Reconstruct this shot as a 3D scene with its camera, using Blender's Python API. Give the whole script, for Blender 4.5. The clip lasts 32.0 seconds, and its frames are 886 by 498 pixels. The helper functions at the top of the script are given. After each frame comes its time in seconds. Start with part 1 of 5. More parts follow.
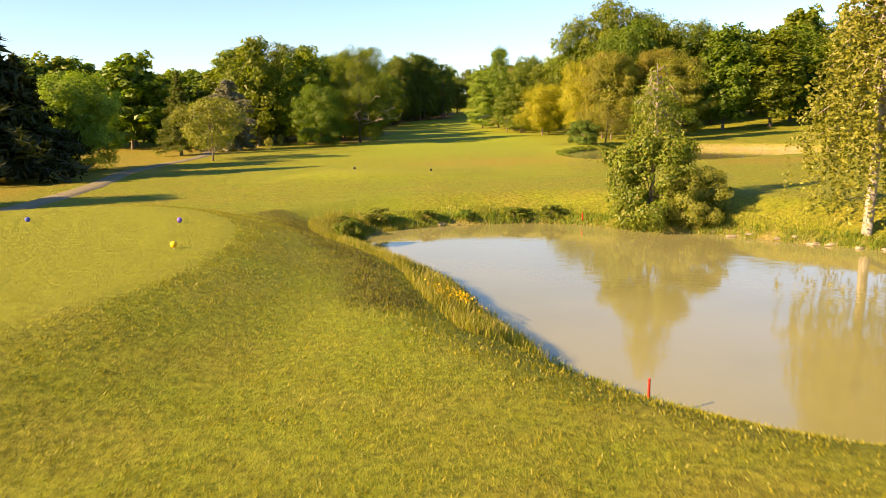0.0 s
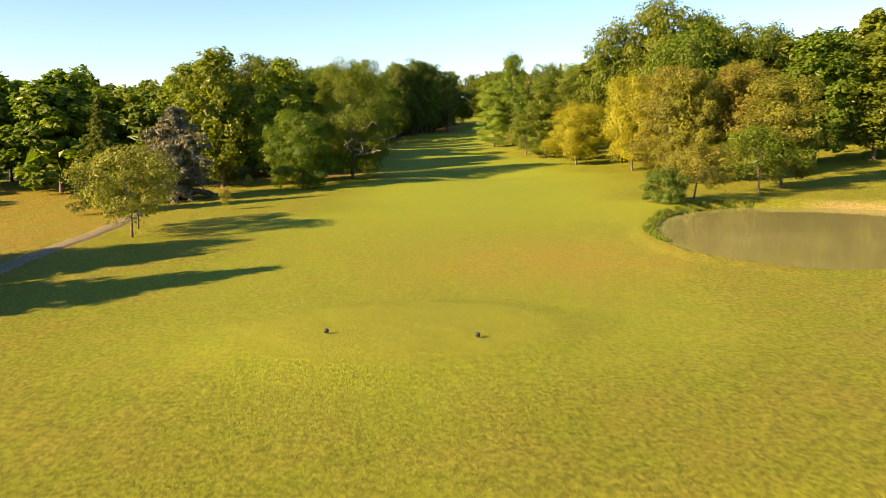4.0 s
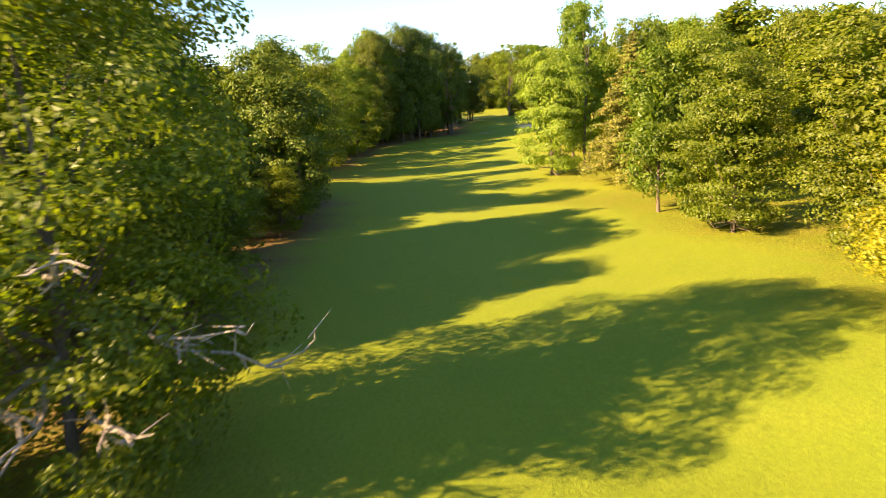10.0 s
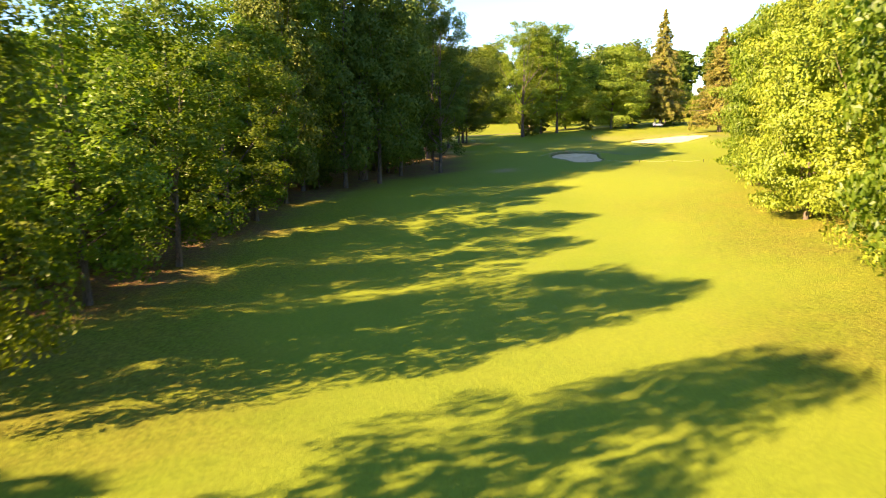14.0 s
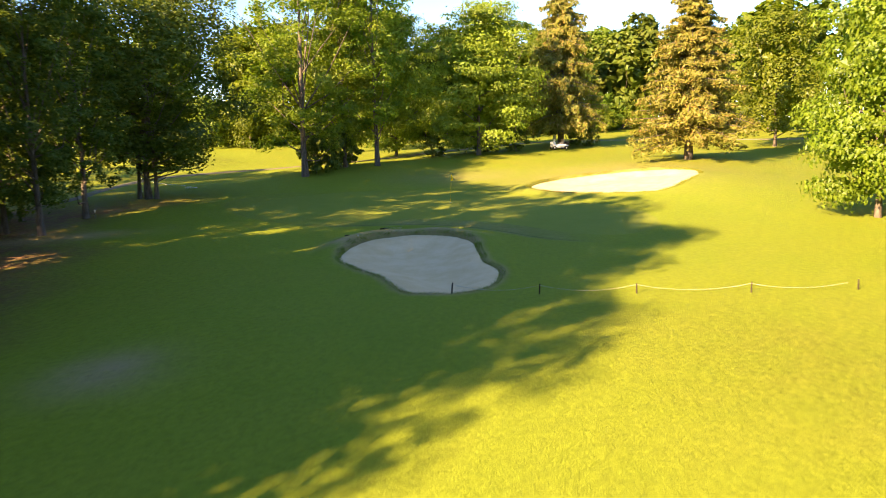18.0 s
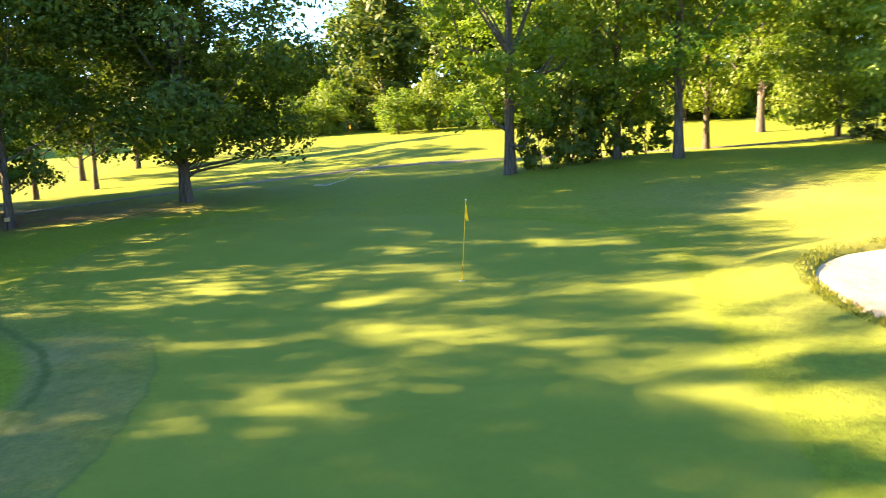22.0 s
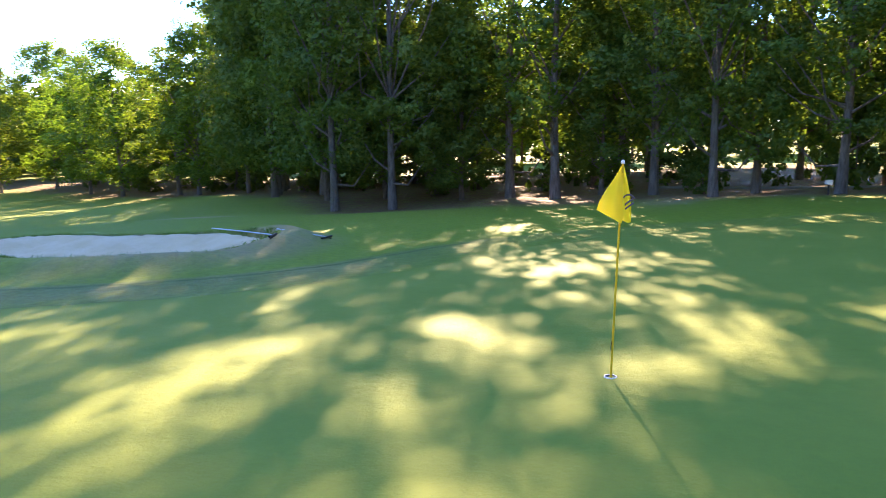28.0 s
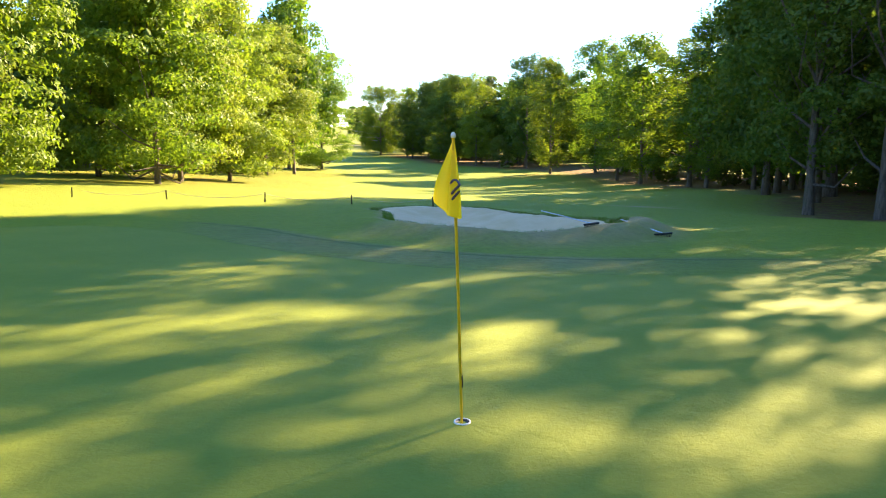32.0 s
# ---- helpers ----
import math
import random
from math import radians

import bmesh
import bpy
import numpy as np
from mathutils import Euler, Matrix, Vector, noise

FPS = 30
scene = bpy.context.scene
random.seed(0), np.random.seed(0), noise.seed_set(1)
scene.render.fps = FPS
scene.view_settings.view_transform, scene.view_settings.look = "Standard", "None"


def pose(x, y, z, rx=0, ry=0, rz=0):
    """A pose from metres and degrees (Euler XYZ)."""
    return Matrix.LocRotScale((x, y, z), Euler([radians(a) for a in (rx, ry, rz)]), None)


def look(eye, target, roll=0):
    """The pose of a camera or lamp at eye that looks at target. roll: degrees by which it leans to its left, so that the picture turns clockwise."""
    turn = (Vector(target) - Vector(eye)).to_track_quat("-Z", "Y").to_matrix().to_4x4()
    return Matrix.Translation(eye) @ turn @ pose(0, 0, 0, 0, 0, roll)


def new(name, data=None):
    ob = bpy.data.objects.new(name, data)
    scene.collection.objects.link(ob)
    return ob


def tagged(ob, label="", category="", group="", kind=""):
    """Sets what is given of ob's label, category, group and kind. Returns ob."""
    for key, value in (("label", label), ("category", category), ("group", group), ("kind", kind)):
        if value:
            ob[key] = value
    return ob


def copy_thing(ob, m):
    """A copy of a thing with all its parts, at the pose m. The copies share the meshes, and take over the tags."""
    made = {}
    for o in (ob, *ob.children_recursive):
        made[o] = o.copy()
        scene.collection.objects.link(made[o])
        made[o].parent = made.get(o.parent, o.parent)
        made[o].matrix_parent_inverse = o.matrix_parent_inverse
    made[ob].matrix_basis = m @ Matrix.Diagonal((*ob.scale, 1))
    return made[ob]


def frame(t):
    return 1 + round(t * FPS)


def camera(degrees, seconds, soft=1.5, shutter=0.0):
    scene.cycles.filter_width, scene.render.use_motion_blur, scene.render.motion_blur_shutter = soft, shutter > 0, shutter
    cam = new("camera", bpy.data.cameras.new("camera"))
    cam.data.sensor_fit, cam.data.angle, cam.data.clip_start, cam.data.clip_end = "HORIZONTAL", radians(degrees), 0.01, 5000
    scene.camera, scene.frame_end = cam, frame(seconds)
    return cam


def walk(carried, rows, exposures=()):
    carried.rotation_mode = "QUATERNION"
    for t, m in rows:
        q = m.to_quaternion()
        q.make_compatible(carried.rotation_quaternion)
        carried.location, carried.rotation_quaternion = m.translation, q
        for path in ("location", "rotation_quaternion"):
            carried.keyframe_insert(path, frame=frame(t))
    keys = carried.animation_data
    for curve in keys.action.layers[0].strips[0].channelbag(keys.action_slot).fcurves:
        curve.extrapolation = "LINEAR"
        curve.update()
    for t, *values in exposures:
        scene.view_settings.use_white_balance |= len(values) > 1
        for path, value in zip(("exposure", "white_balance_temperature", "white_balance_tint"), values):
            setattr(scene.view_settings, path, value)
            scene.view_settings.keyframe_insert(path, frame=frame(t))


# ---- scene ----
cam = camera(62.69, 32.0, 0.9, 0.3)

# seconds, x, y, z, yaw to the left from +y, pitch up, roll
PATH = [
    (0, -52.24, -349.16, -0.81, -3.70, -10.40, -0.27),
    (0.5, -52.06, -346.34, -0.29, -3.73, -10.33, -0.29),
    (1, -51.86, -343.12, 0.28, -3.71, -10.25, -0.40),
    (1.5, -51.75, -339.81, 0.82, -3.70, -10.17, -0.39),
    (2, -51.69, -336.24, 1.41, -3.67, -10.15, -0.47),
    (2.5, -51.60, -332.45, 1.94, -3.64, -10.13, -0.52),
    (3, -51.63, -328.07, 2.53, -3.66, -10.18, -0.49),
    (3.5, -51.87, -322.95, 3.02, -3.71, -10.22, -0.46),
    (4, -52.69, -317.70, 3.78, -3.85, -10.35, -0.57),
    (4.5, -53.73, -312.05, 4.65, -4.02, -10.53, -0.78),
    (5, -54.63, -305.72, 5.47, -4.18, -10.75, -1.06),
    (5.5, -55.02, -298.44, 6.08, -4.29, -10.95, -1.29),
    (6, -54.55, -289.93, 6.31, -4.28, -11.11, -1.31),
    (6.5, -54.02, -281.21, 6.27, -4.27, -11.17, -1.49),
    (7, -53.28, -272.65, 6.41, -4.29, -11.28, -1.51),
    (7.5, -52.54, -263.89, 6.35, -4.27, -11.29, -1.61),
    (8, -51.73, -255.20, 6.37, -4.28, -11.32, -1.60),
    (8.5, -51.22, -246.68, 6.33, -4.39, -11.34, -1.53),
    (9, -50.65, -237.97, 6.39, -4.36, -11.41, -1.72),
    (9.5, -49.91, -228.13, 6.44, -4.45, -11.49, -1.77),
    (10, -48.60, -218.04, 6.10, -4.35, -11.38, -1.76),
    (10.5, -47.28, -206.84, 5.54, -4.34, -11.14, -1.33),
    (11, -46.26, -195.64, 4.86, -4.46, -10.75, -0.93),
    (11.5, -45.21, -184.11, 4.50, -4.40, -10.46, -0.78),
    (12, -44.93, -172.09, 4.72, -4.58, -10.39, -0.97),
    (12.5, -44.77, -160.42, 4.96, -4.54, -10.36, -1.10),
    (13, -44.78, -148.39, 5.26, -4.58, -10.37, -0.94),
    (13.5, -44.87, -136.82, 5.39, -5.55, -10.38, -0.56),
    (14, -44.68, -125.81, 5.42, -8.09, -10.38, -0.25),
    (14.5, -44.10, -114.67, 5.36, -10.82, -10.31, -0.01),
    (15, -42.86, -104.20, 5.36, -13.69, -10.29, 0.08),
    (15.5, -40.83, -94.37, 5.34, -16.36, -10.21, 0.02),
    (16, -37.88, -85.13, 5.27, -18.51, -9.99, -0.22),
    (16.5, -33.92, -76.42, 5.07, -19.80, -9.53, -0.65),
    (17, -28.80, -68.21, 4.68, -19.91, -8.73, -1.26),
    (17.5, -23.85, -59.56, 4.70, -19.85, -8.68, -1.12),
    (18, -19.50, -51.32, 5.26, -20.16, -9.20, -0.84),
    (18.5, -14.82, -44.56, 5.27, -18.33, -9.08, -0.58),
    (19, -9.86, -38.91, 5.35, -14.66, -9.19, -0.64),
    (19.5, -5.22, -34.05, 5.47, -8.62, -9.65, -0.85),
    (20, -0.79, -30.13, 5.22, -1.01, -9.65, -1.00),
    (20.5, 2.71, -26.40, 4.90, 6.05, -9.74, -1.14),
    (21, 5.48, -22.85, 4.76, 13.65, -10.21, -1.66),
    (21.5, 7.34, -20.00, 4.55, 21.08, -10.30, -2.03),
    (22, 8.55, -16.42, 4.09, 28.95, -10.02, -1.80),
    (22.5, 9.25, -13.66, 3.70, 37.62, -9.68, -1.55),
    (23, 9.62, -11.46, 3.39, 46.05, -9.46, -1.34),
    (23.5, 9.70, -9.57, 3.17, 54.38, -9.31, -1.13),
    (24, 9.55, -7.82, 3.00, 62.05, -9.21, -1.14),
    (24.5, 9.47, -6.38, 2.88, 69.18, -9.12, -0.91),
    (25, 9.25, -4.97, 2.77, 76.50, -9.05, -0.61),
    (25.5, 9.48, -3.90, 2.73, 83.34, -9.03, -0.54),
    (26, 8.90, -2.60, 2.64, 89.82, -8.95, -0.51),
    (26.5, 8.49, -1.51, 2.55, 95.90, -8.86, -0.62),
    (27, 8.02, -0.45, 2.48, 102.35, -8.95, -0.67),
    (27.5, 7.49, 0.56, 2.44, 108.98, -9.12, -0.68),
    (28, 6.92, 1.50, 2.39, 115.63, -9.28, -0.64),
    (28.5, 6.32, 2.34, 2.34, 122.11, -9.35, -0.51),
    (29, 5.71, 3.06, 2.25, 128.24, -9.22, -0.18),
    (29.5, 5.10, 3.71, 2.20, 134.17, -9.26, 0.01),
    (30, 4.37, 4.20, 2.15, 139.99, -9.30, 0.15),
    (30.5, 3.73, 4.57, 2.13, 145.53, -9.38, 0.21),
    (31, 3.13, 4.77, 2.13, 150.05, -9.48, 0.25),
    (31.5, 2.59, 4.79, 2.14, 154.09, -9.57, 0.32),
    (32, 2.07, 4.70, 2.15, 157.92, -9.68, 0.34),
]


def flight(x, y, z, yaw, pitch, roll):
    a, b = radians(yaw), radians(pitch)
    way = Vector((-math.sin(a) * math.cos(b), math.cos(a) * math.cos(b), math.sin(b)))
    eye = Vector((x, y, z))
    return look(eye, eye + 5 * way, roll)


EXPOSURES = [(0, 1.98, 7450, 12), (2, 1.95, 6750, 9), (3, 1.9, 6750, 9), (6, 1.85, 8200, 14), (8, 1.98, 8000, 15), (9, 2.15, 7700, 15), (10, 2.5, 7100, 12), (11.5, 2.65, 6900, 11),
             (14, 2.6, 6600, 11), (17, 2.5, 7100, 14), (18.5, 2.65, 6650, 12), (20, 2.95, 6250, 11), (22, 3.3, 6050, 8), (23, 3.55, 6000, 10), (24, 3.65, 5950, 12), (26, 3.5, 5500, 24), (29, 3.4, 5450, 16), (30, 3.25, 5700, 10), (32, 3.05, 5800, 6)]
walk(cam, [(row[0], flight(*row[1:])) for row in PATH], EXPOSURES)

# ---- sky and sun ----
SUN_AZ = radians(203.5)          # where the sun stands, from +x towards +y
SUN_EL = radians(25.0)
to_sun = Vector((math.cos(SUN_AZ) * math.cos(SUN_EL), math.sin(SUN_AZ) * math.cos(SUN_EL), math.sin(SUN_EL)))
world = bpy.data.worlds.new("world")
scene.world = world
world.use_nodes = True
wn = world.node_tree
wn.nodes.clear()
sky = wn.nodes.new("ShaderNodeTexSky")
sky.sky_type = "NISHITA"
sky.sun_disc = False
sky.sun_elevation = SUN_EL
sky.sun_rotation = math.atan2(to_sun.x, to_sun.y) % (2 * math.pi)
sky.air_density, sky.dust_density, sky.ozone_density = 1.1, 0.05, 4.0
back = wn.nodes.new("ShaderNodeBackground")
back.inputs[1].default_value = 0.063
wout = wn.nodes.new("ShaderNodeOutputWorld")
tint = wn.nodes.new("ShaderNodeMix")
tint.data_type, tint.blend_type = "RGBA", "MULTIPLY"
tint.inputs[0].default_value = 1.0
tint.inputs[7].default_value = (0.9, 0.94, 1.1, 1)
wn.links.new(sky.outputs[0], tint.inputs[6])
wn.links.new(tint.outputs[2], back.inputs[0])
wn.links.new(back.outputs[0], wout.inputs[0])
sun_data = bpy.data.lights.new("sun", "SUN")
sun_data.energy, sun_data.angle, sun_data.color = 5.0, radians(0.55), (1.0, 0.69, 0.4)
sun = new("sun", sun_data)
sun.matrix_world = look(to_sun * 300, (0, 0, 0))


# ---- materials ----
def material(name):
    m = bpy.data.materials.new(name)
    m.use_nodes = True
    m.node_tree.nodes.clear()
    return m, m.node_tree


class Nodes:
    """Short hand for shader nodes."""

    def __init__(self, name):
        self.m, self.t = material(name)

    def add(self, kind):
        return self.t.nodes.new("ShaderNode" + kind)

    def link(self, a, b):
        self.t.links.new(a, b)

    def put(self, socket, value):
        if isinstance(value, bpy.types.NodeSocket):
            self.t.links.new(value, socket)
        else:
            socket.default_value = value

    def where(self):
        return self.add("NewGeometry").outputs["Position"]

    def attr(self, name):
        n = self.add("Attribute")
        n.attribute_name = name
        return n.outputs["Fac"]

    def noise(self, scale, detail=4.0, rough=0.6, vector=None, stretch=None):
        n = self.add("TexNoise")
        n.inputs["Scale"].default_value = scale
        n.inputs["Detail"].default_value = detail
        n.inputs["Roughness"].default_value = rough
        v = vector if vector is not None else self.where()
        if stretch:
            mp = self.add("Mapping")
            mp.inputs["Scale"].default_value = stretch
            self.link(v, mp.inputs["Vector"])
            v = mp.outputs[0]
        self.link(v, n.inputs["Vector"])
        return n.outputs["Fac"]

    def ramp(self, fac, *stops):
        n = self.add("ValToRGB")
        els = n.color_ramp.elements
        while len(els) < len(stops):
            els.new(0.5)
        for e, (p, c) in zip(els, stops):
            e.position = p
            e.color = (*c, 1) if len(c) == 3 else c
        self.put(n.inputs[0], fac)
        return n.outputs[0]

    def span(self, value, a, b, lo=0.0, hi=1.0):
        n = self.add("MapRange")
        n.interpolation_type = "SMOOTHSTEP"
        self.put(n.inputs[0], value)
        for k, v in zip((1, 2, 3, 4), (a, b, lo, hi)):
            n.inputs[k].default_value = v
        return n.outputs[0]

    def math(self, op, a, b=0.0):
        n = self.add("Math")
        n.operation = op
        self.put(n.inputs[0], a)
        self.put(n.inputs[1], b)
        return n.outputs[0]

    def mix(self, fac, a, b, kind="MIX"):
        n = self.add("Mix")
        n.data_type, n.blend_type = "RGBA", kind
        self.put(n.inputs[0], fac)
        for socket, v in ((n.inputs[6], a), (n.inputs[7], b)):
            self.put(socket, (*v, 1) if isinstance(v, tuple) and len(v) == 3 else v)
        return n.outputs[2]

    def bump(self, height, strength, distance):
        n = self.add("Bump")
        n.inputs["Strength"].default_value = strength
        n.inputs["Distance"].default_value = distance
        self.link(height, n.inputs["Height"])
        return n.outputs[0]

    def finish(self, color, rough=0.8, normal=None, metal=0.0, spec=0.3):
        b = self.add("BsdfPrincipled")
        self.put(b.inputs["Base Color"], (*color, 1) if isinstance(color, tuple) and len(color) == 3 else color)
        self.put(b.inputs["Roughness"], rough)
        b.inputs["Metallic"].default_value = metal
        b.inputs["Specular IOR Level"].default_value = spec
        if normal is not None:
            self.link(normal, b.inputs["Normal"])
        o = self.add("OutputMaterial")
        self.link(b.outputs[0], o.inputs[0])
        return self.m


def ground_material():
    n = Nodes("turf")
    big = n.noise(0.045, 3)
    mid = n.noise(0.35, 5, 0.65)
    fine = n.noise(5.0, 6, 0.75)
    clump = n.noise(2.1, 8, 0.82)
    blade = n.noise(28.0, 4, 0.8)
    # mown fairway, rough, putting green
    fair = n.mix(n.span(big, 0.35, 0.7), FAIR_A, FAIR_B)
    fair = n.mix(n.span(mid, 0.3, 0.75, 0.0, 0.45), fair, FAIR_C)
    rough = n.mix(n.span(mid, 0.3, 0.7), ROUGH_A, ROUGH_B)
    rough = n.mix(n.span(clump, 0.5, 0.68, 0.0, 0.65), rough, ROUGH_C)
    col = n.mix(n.attr("rough"), fair, rough)
    col = n.mix(n.math("MULTIPLY", n.attr("dry"), n.span(mid, 0.25, 0.65, 0.35, 1.0)), col, DRY)
    col = n.mix(n.math("MULTIPLY", n.attr("litter"), n.span(n.noise(1.3, 6, 0.7), 0.3, 0.6, 0.45, 1.0)), col, n.mix(fine, LITTER_A, LITTER_B))
    col = n.mix(n.math("MULTIPLY", n.attr("pale"), n.span(mid, 0.2, 0.7, 0.45, 0.95)), col, (0.235, 0.225, 0.07))
    # collar and green
    sd = n.attr("green_d")
    green = n.mix(n.span(n.noise(0.6, 5), 0.3, 0.7), GREEN_A, GREEN_B)
    collar = n.mix(n.span(mid, 0.3, 0.7), COLLAR_A, COLLAR_B)
    wob = n.math("ADD", sd, n.span(n.noise(1.6, 3), 0.0, 1.0, -0.12, 0.12))
    col = n.mix(n.math("MULTIPLY", n.span(wob, 2.6, 2.1), n.attr("dry_collar")), col, collar)
    col = n.mix(n.math("MULTIPLY", n.attr("dry_collar"), n.math("MULTIPLY", n.span(wob, 2.2, 2.05), n.span(wob, 1.85, 2.0))), col, LINE)
    col = n.mix(n.math("MULTIPLY", n.attr("dry_collar"), n.math("MULTIPLY", n.span(wob, 0.12, 0.02), n.span(wob, -0.12, -0.02))), col, LINE)
    col = n.mix(n.span(wob, 0.05, -0.05), col, green)
    tee = n.span(n.attr("tee_d"), 0.9, -0.6)
    col = n.mix(tee, col, n.mix(mid, TEE_A, TEE_B))
    col = n.mix(n.math("MULTIPLY", n.attr("bare"), n.span(mid, 0.25, 0.6, 0.3, 1.0)), col, n.mix(fine, BARE_A, BARE_B))
    col = n.mix(n.math("MULTIPLY", n.attr("lip"), n.span(n.noise(3.5, 4), 0.3, 0.55, 0.25, 1.0)), col, LIP)
    col = n.mix(n.math("MULTIPLY", n.attr("thatch"), n.span(n.noise(2.6, 6, 0.7), 0.34, 0.6, 0.1, 0.85)), col, n.mix(fine, (0.05, 0.045, 0.014), (0.13, 0.1, 0.03)))
    # grain
    grain = n.span(n.math("ADD", n.math("MULTIPLY", fine, 0.6), n.math("MULTIPLY", blade, 0.4)), 0.32, 0.68, 0.34, 1.52)
    smooth_turf = n.math("MAXIMUM", n.span(sd, 0.3, -0.3), tee)
    k = n.math("MULTIPLY_ADD", smooth_turf, -0.72)
    k.node.inputs[2].default_value = 1.0
    k = n.math("MULTIPLY", k, n.span(n.attr("rough"), 0.0, 1.0, 0.4, 1.0))
    grain = n.math("ADD", n.math("MULTIPLY", n.math("SUBTRACT", grain, 1.0), k), 1.0)
    g = n.add("CombineColor")
    for i in range(3):
        n.link(grain, g.inputs[i])
    col = n.mix(1.0, col, g.outputs[0], "MULTIPLY")
    high = n.math("ADD", n.math("MULTIPLY", fine, n.math("MULTIPLY", k, 0.15)), n.math("MULTIPLY", blade, n.math("MULTIPLY", k, 0.035)))
    high = n.math("ADD", high, n.math("MULTIPLY", mid, n.math("MULTIPLY", n.attr("rough"), 0.3)))
    high = n.math("ADD", high, n.math("MULTIPLY", clump, n.math("MULTIPLY", n.attr("rough"), 0.16)))
    return n.finish(col, 0.85, n.bump(high, 0.9, 1.0), spec=0.12)


FAIR_A, FAIR_B, FAIR_C = (0.19, 0.232, 0.015), (0.163, 0.217, 0.014), (0.212, 0.24, 0.02)
ROUGH_A, ROUGH_B, ROUGH_C = (0.184, 0.217, 0.015), (0.215, 0.207, 0.024), (0.1, 0.13, 0.01)
DRY = (0.255, 0.185, 0.028)
LITTER_A, LITTER_B = (0.13, 0.07, 0.03), (0.22, 0.13, 0.06)
GREEN_A, GREEN_B = (0.17, 0.205, 0.022), (0.19, 0.22, 0.026)
COLLAR_A, COLLAR_B = (0.225, 0.195, 0.075), (0.14, 0.165, 0.038)
LINE = (0.095, 0.13, 0.024)
LIP = (0.05, 0.05, 0.018)
TEE_A, TEE_B = (0.185, 0.207, 0.016), (0.2, 0.213, 0.02)
BARE_A, BARE_B = (0.42, 0.31, 0.16), (0.25, 0.18, 0.08)


def leaf_material(name, a, b, glow=0.45, c=None):
    """Leaves: a thin sheet that lets light through, each leaf of its own shade."""
    n = Nodes(name)
    pick = n.add("NewGeometry").outputs["Random Per Island"]
    whole = n.add("ObjectInfo").outputs["Random"]
    col = n.mix(pick, a, b)
    if c:
        col = n.mix(n.span(pick, 0.8, 0.95), col, c)
    hs = n.add("HueSaturation")
    n.link(col, hs.inputs["Color"])
    n.link(n.span(whole, 0, 1, 0.485, 0.515), hs.inputs["Hue"])
    n.link(n.span(n.noise(0.4, 2), 0.25, 0.75, 0.8, 1.2), hs.inputs["Value"])
    col = hs.outputs[0]
    d = n.add("BsdfDiffuse")
    n.link(col, d.inputs[0])
    tr = n.add("BsdfTranslucent")
    warm = n.mix(1.0, col, (1.4, 1.5, 0.5), "MULTIPLY")
    n.link(warm, tr.inputs[0])
    gl = n.add("BsdfGlossy")
    gl.inputs["Roughness"].default_value = 0.45
    gl.inputs["Color"].default_value = (0.8, 0.85, 0.8, 1)
    m1 = n.add("MixShader")
    m1.inputs[0].default_value = glow
    n.link(d.outputs[0], m1.inputs[1])
    n.link(tr.outputs[0], m1.inputs[2])
    m2 = n.add("MixShader")
    m2.inputs[0].default_value = 0.02
    n.link(m1.outputs[0], m2.inputs[1])
    n.link(gl.outputs[0], m2.inputs[2])
    o = n.add("OutputMaterial")
    n.link(m2.outputs[0], o.inputs[0])
    return n.m


def bark_material(name, a, b, scale=6.0):
    n = Nodes(name)
    crack = n.noise(scale, 6, 0.7, stretch=(1.6, 1.6, 0.25))
    col = n.mix(n.span(crack, 0.3, 0.7), a, b)
    col = n.mix(n.span(n.noise(1.2, 3), 0.55, 0.75, 0, 0.5), col, (0.12, 0.13, 0.07))
    return n.finish(col, 0.9, n.bump(crack, 0.7, 0.06), spec=0.15)


def plain_material(name, color, rough=0.6, vary=0.25, scale=6.0, metal=0.0, bump=0.0, spec=0.3):
    n = Nodes(name)
    dark = tuple(v * (1 - vary) for v in color)
    f = n.noise(scale, 5)
    normal = n.bump(n.noise(scale * 6, 4), bump, 0.02) if bump else None
    return n.finish(n.mix(n.span(f, 0.3, 0.7), dark, color), rough, normal, metal, spec)


def sand_material():
    n = Nodes("bunker_sand")
    a = n.noise(0.9, 5, 0.6)
    b = n.noise(22.0, 4, 0.7)
    col = n.mix(n.span(a, 0.3, 0.7), (0.62, 0.44, 0.22), (0.7, 0.52, 0.29))
    col = n.mix(n.span(b, 0.4, 0.8, 0, 0.35), col, (0.46, 0.32, 0.18))
    return n.finish(col, 0.95, n.bump(n.math("ADD", n.math("MULTIPLY", b, 0.02), n.math("MULTIPLY", n.noise(4.0, 3), 0.06)), 0.7, 1.0), spec=0.1)


def water_material():
    n = Nodes("muddy_water")
    col = n.mix(n.span(n.noise(0.12, 3), 0.3, 0.7), (0.19, 0.185, 0.065), (0.225, 0.215, 0.085))
    wave = n.noise(1.3, 3, 0.5, stretch=(1.0, 2.2, 1.0))
    small = n.noise(6.0, 2, 0.5)
    h = n.math("ADD", n.math("MULTIPLY", wave, 0.012), n.math("MULTIPLY", small, 0.0025))
    return n.finish(col, 0.045, n.bump(h, 0.35, 1.0), spec=0.55)


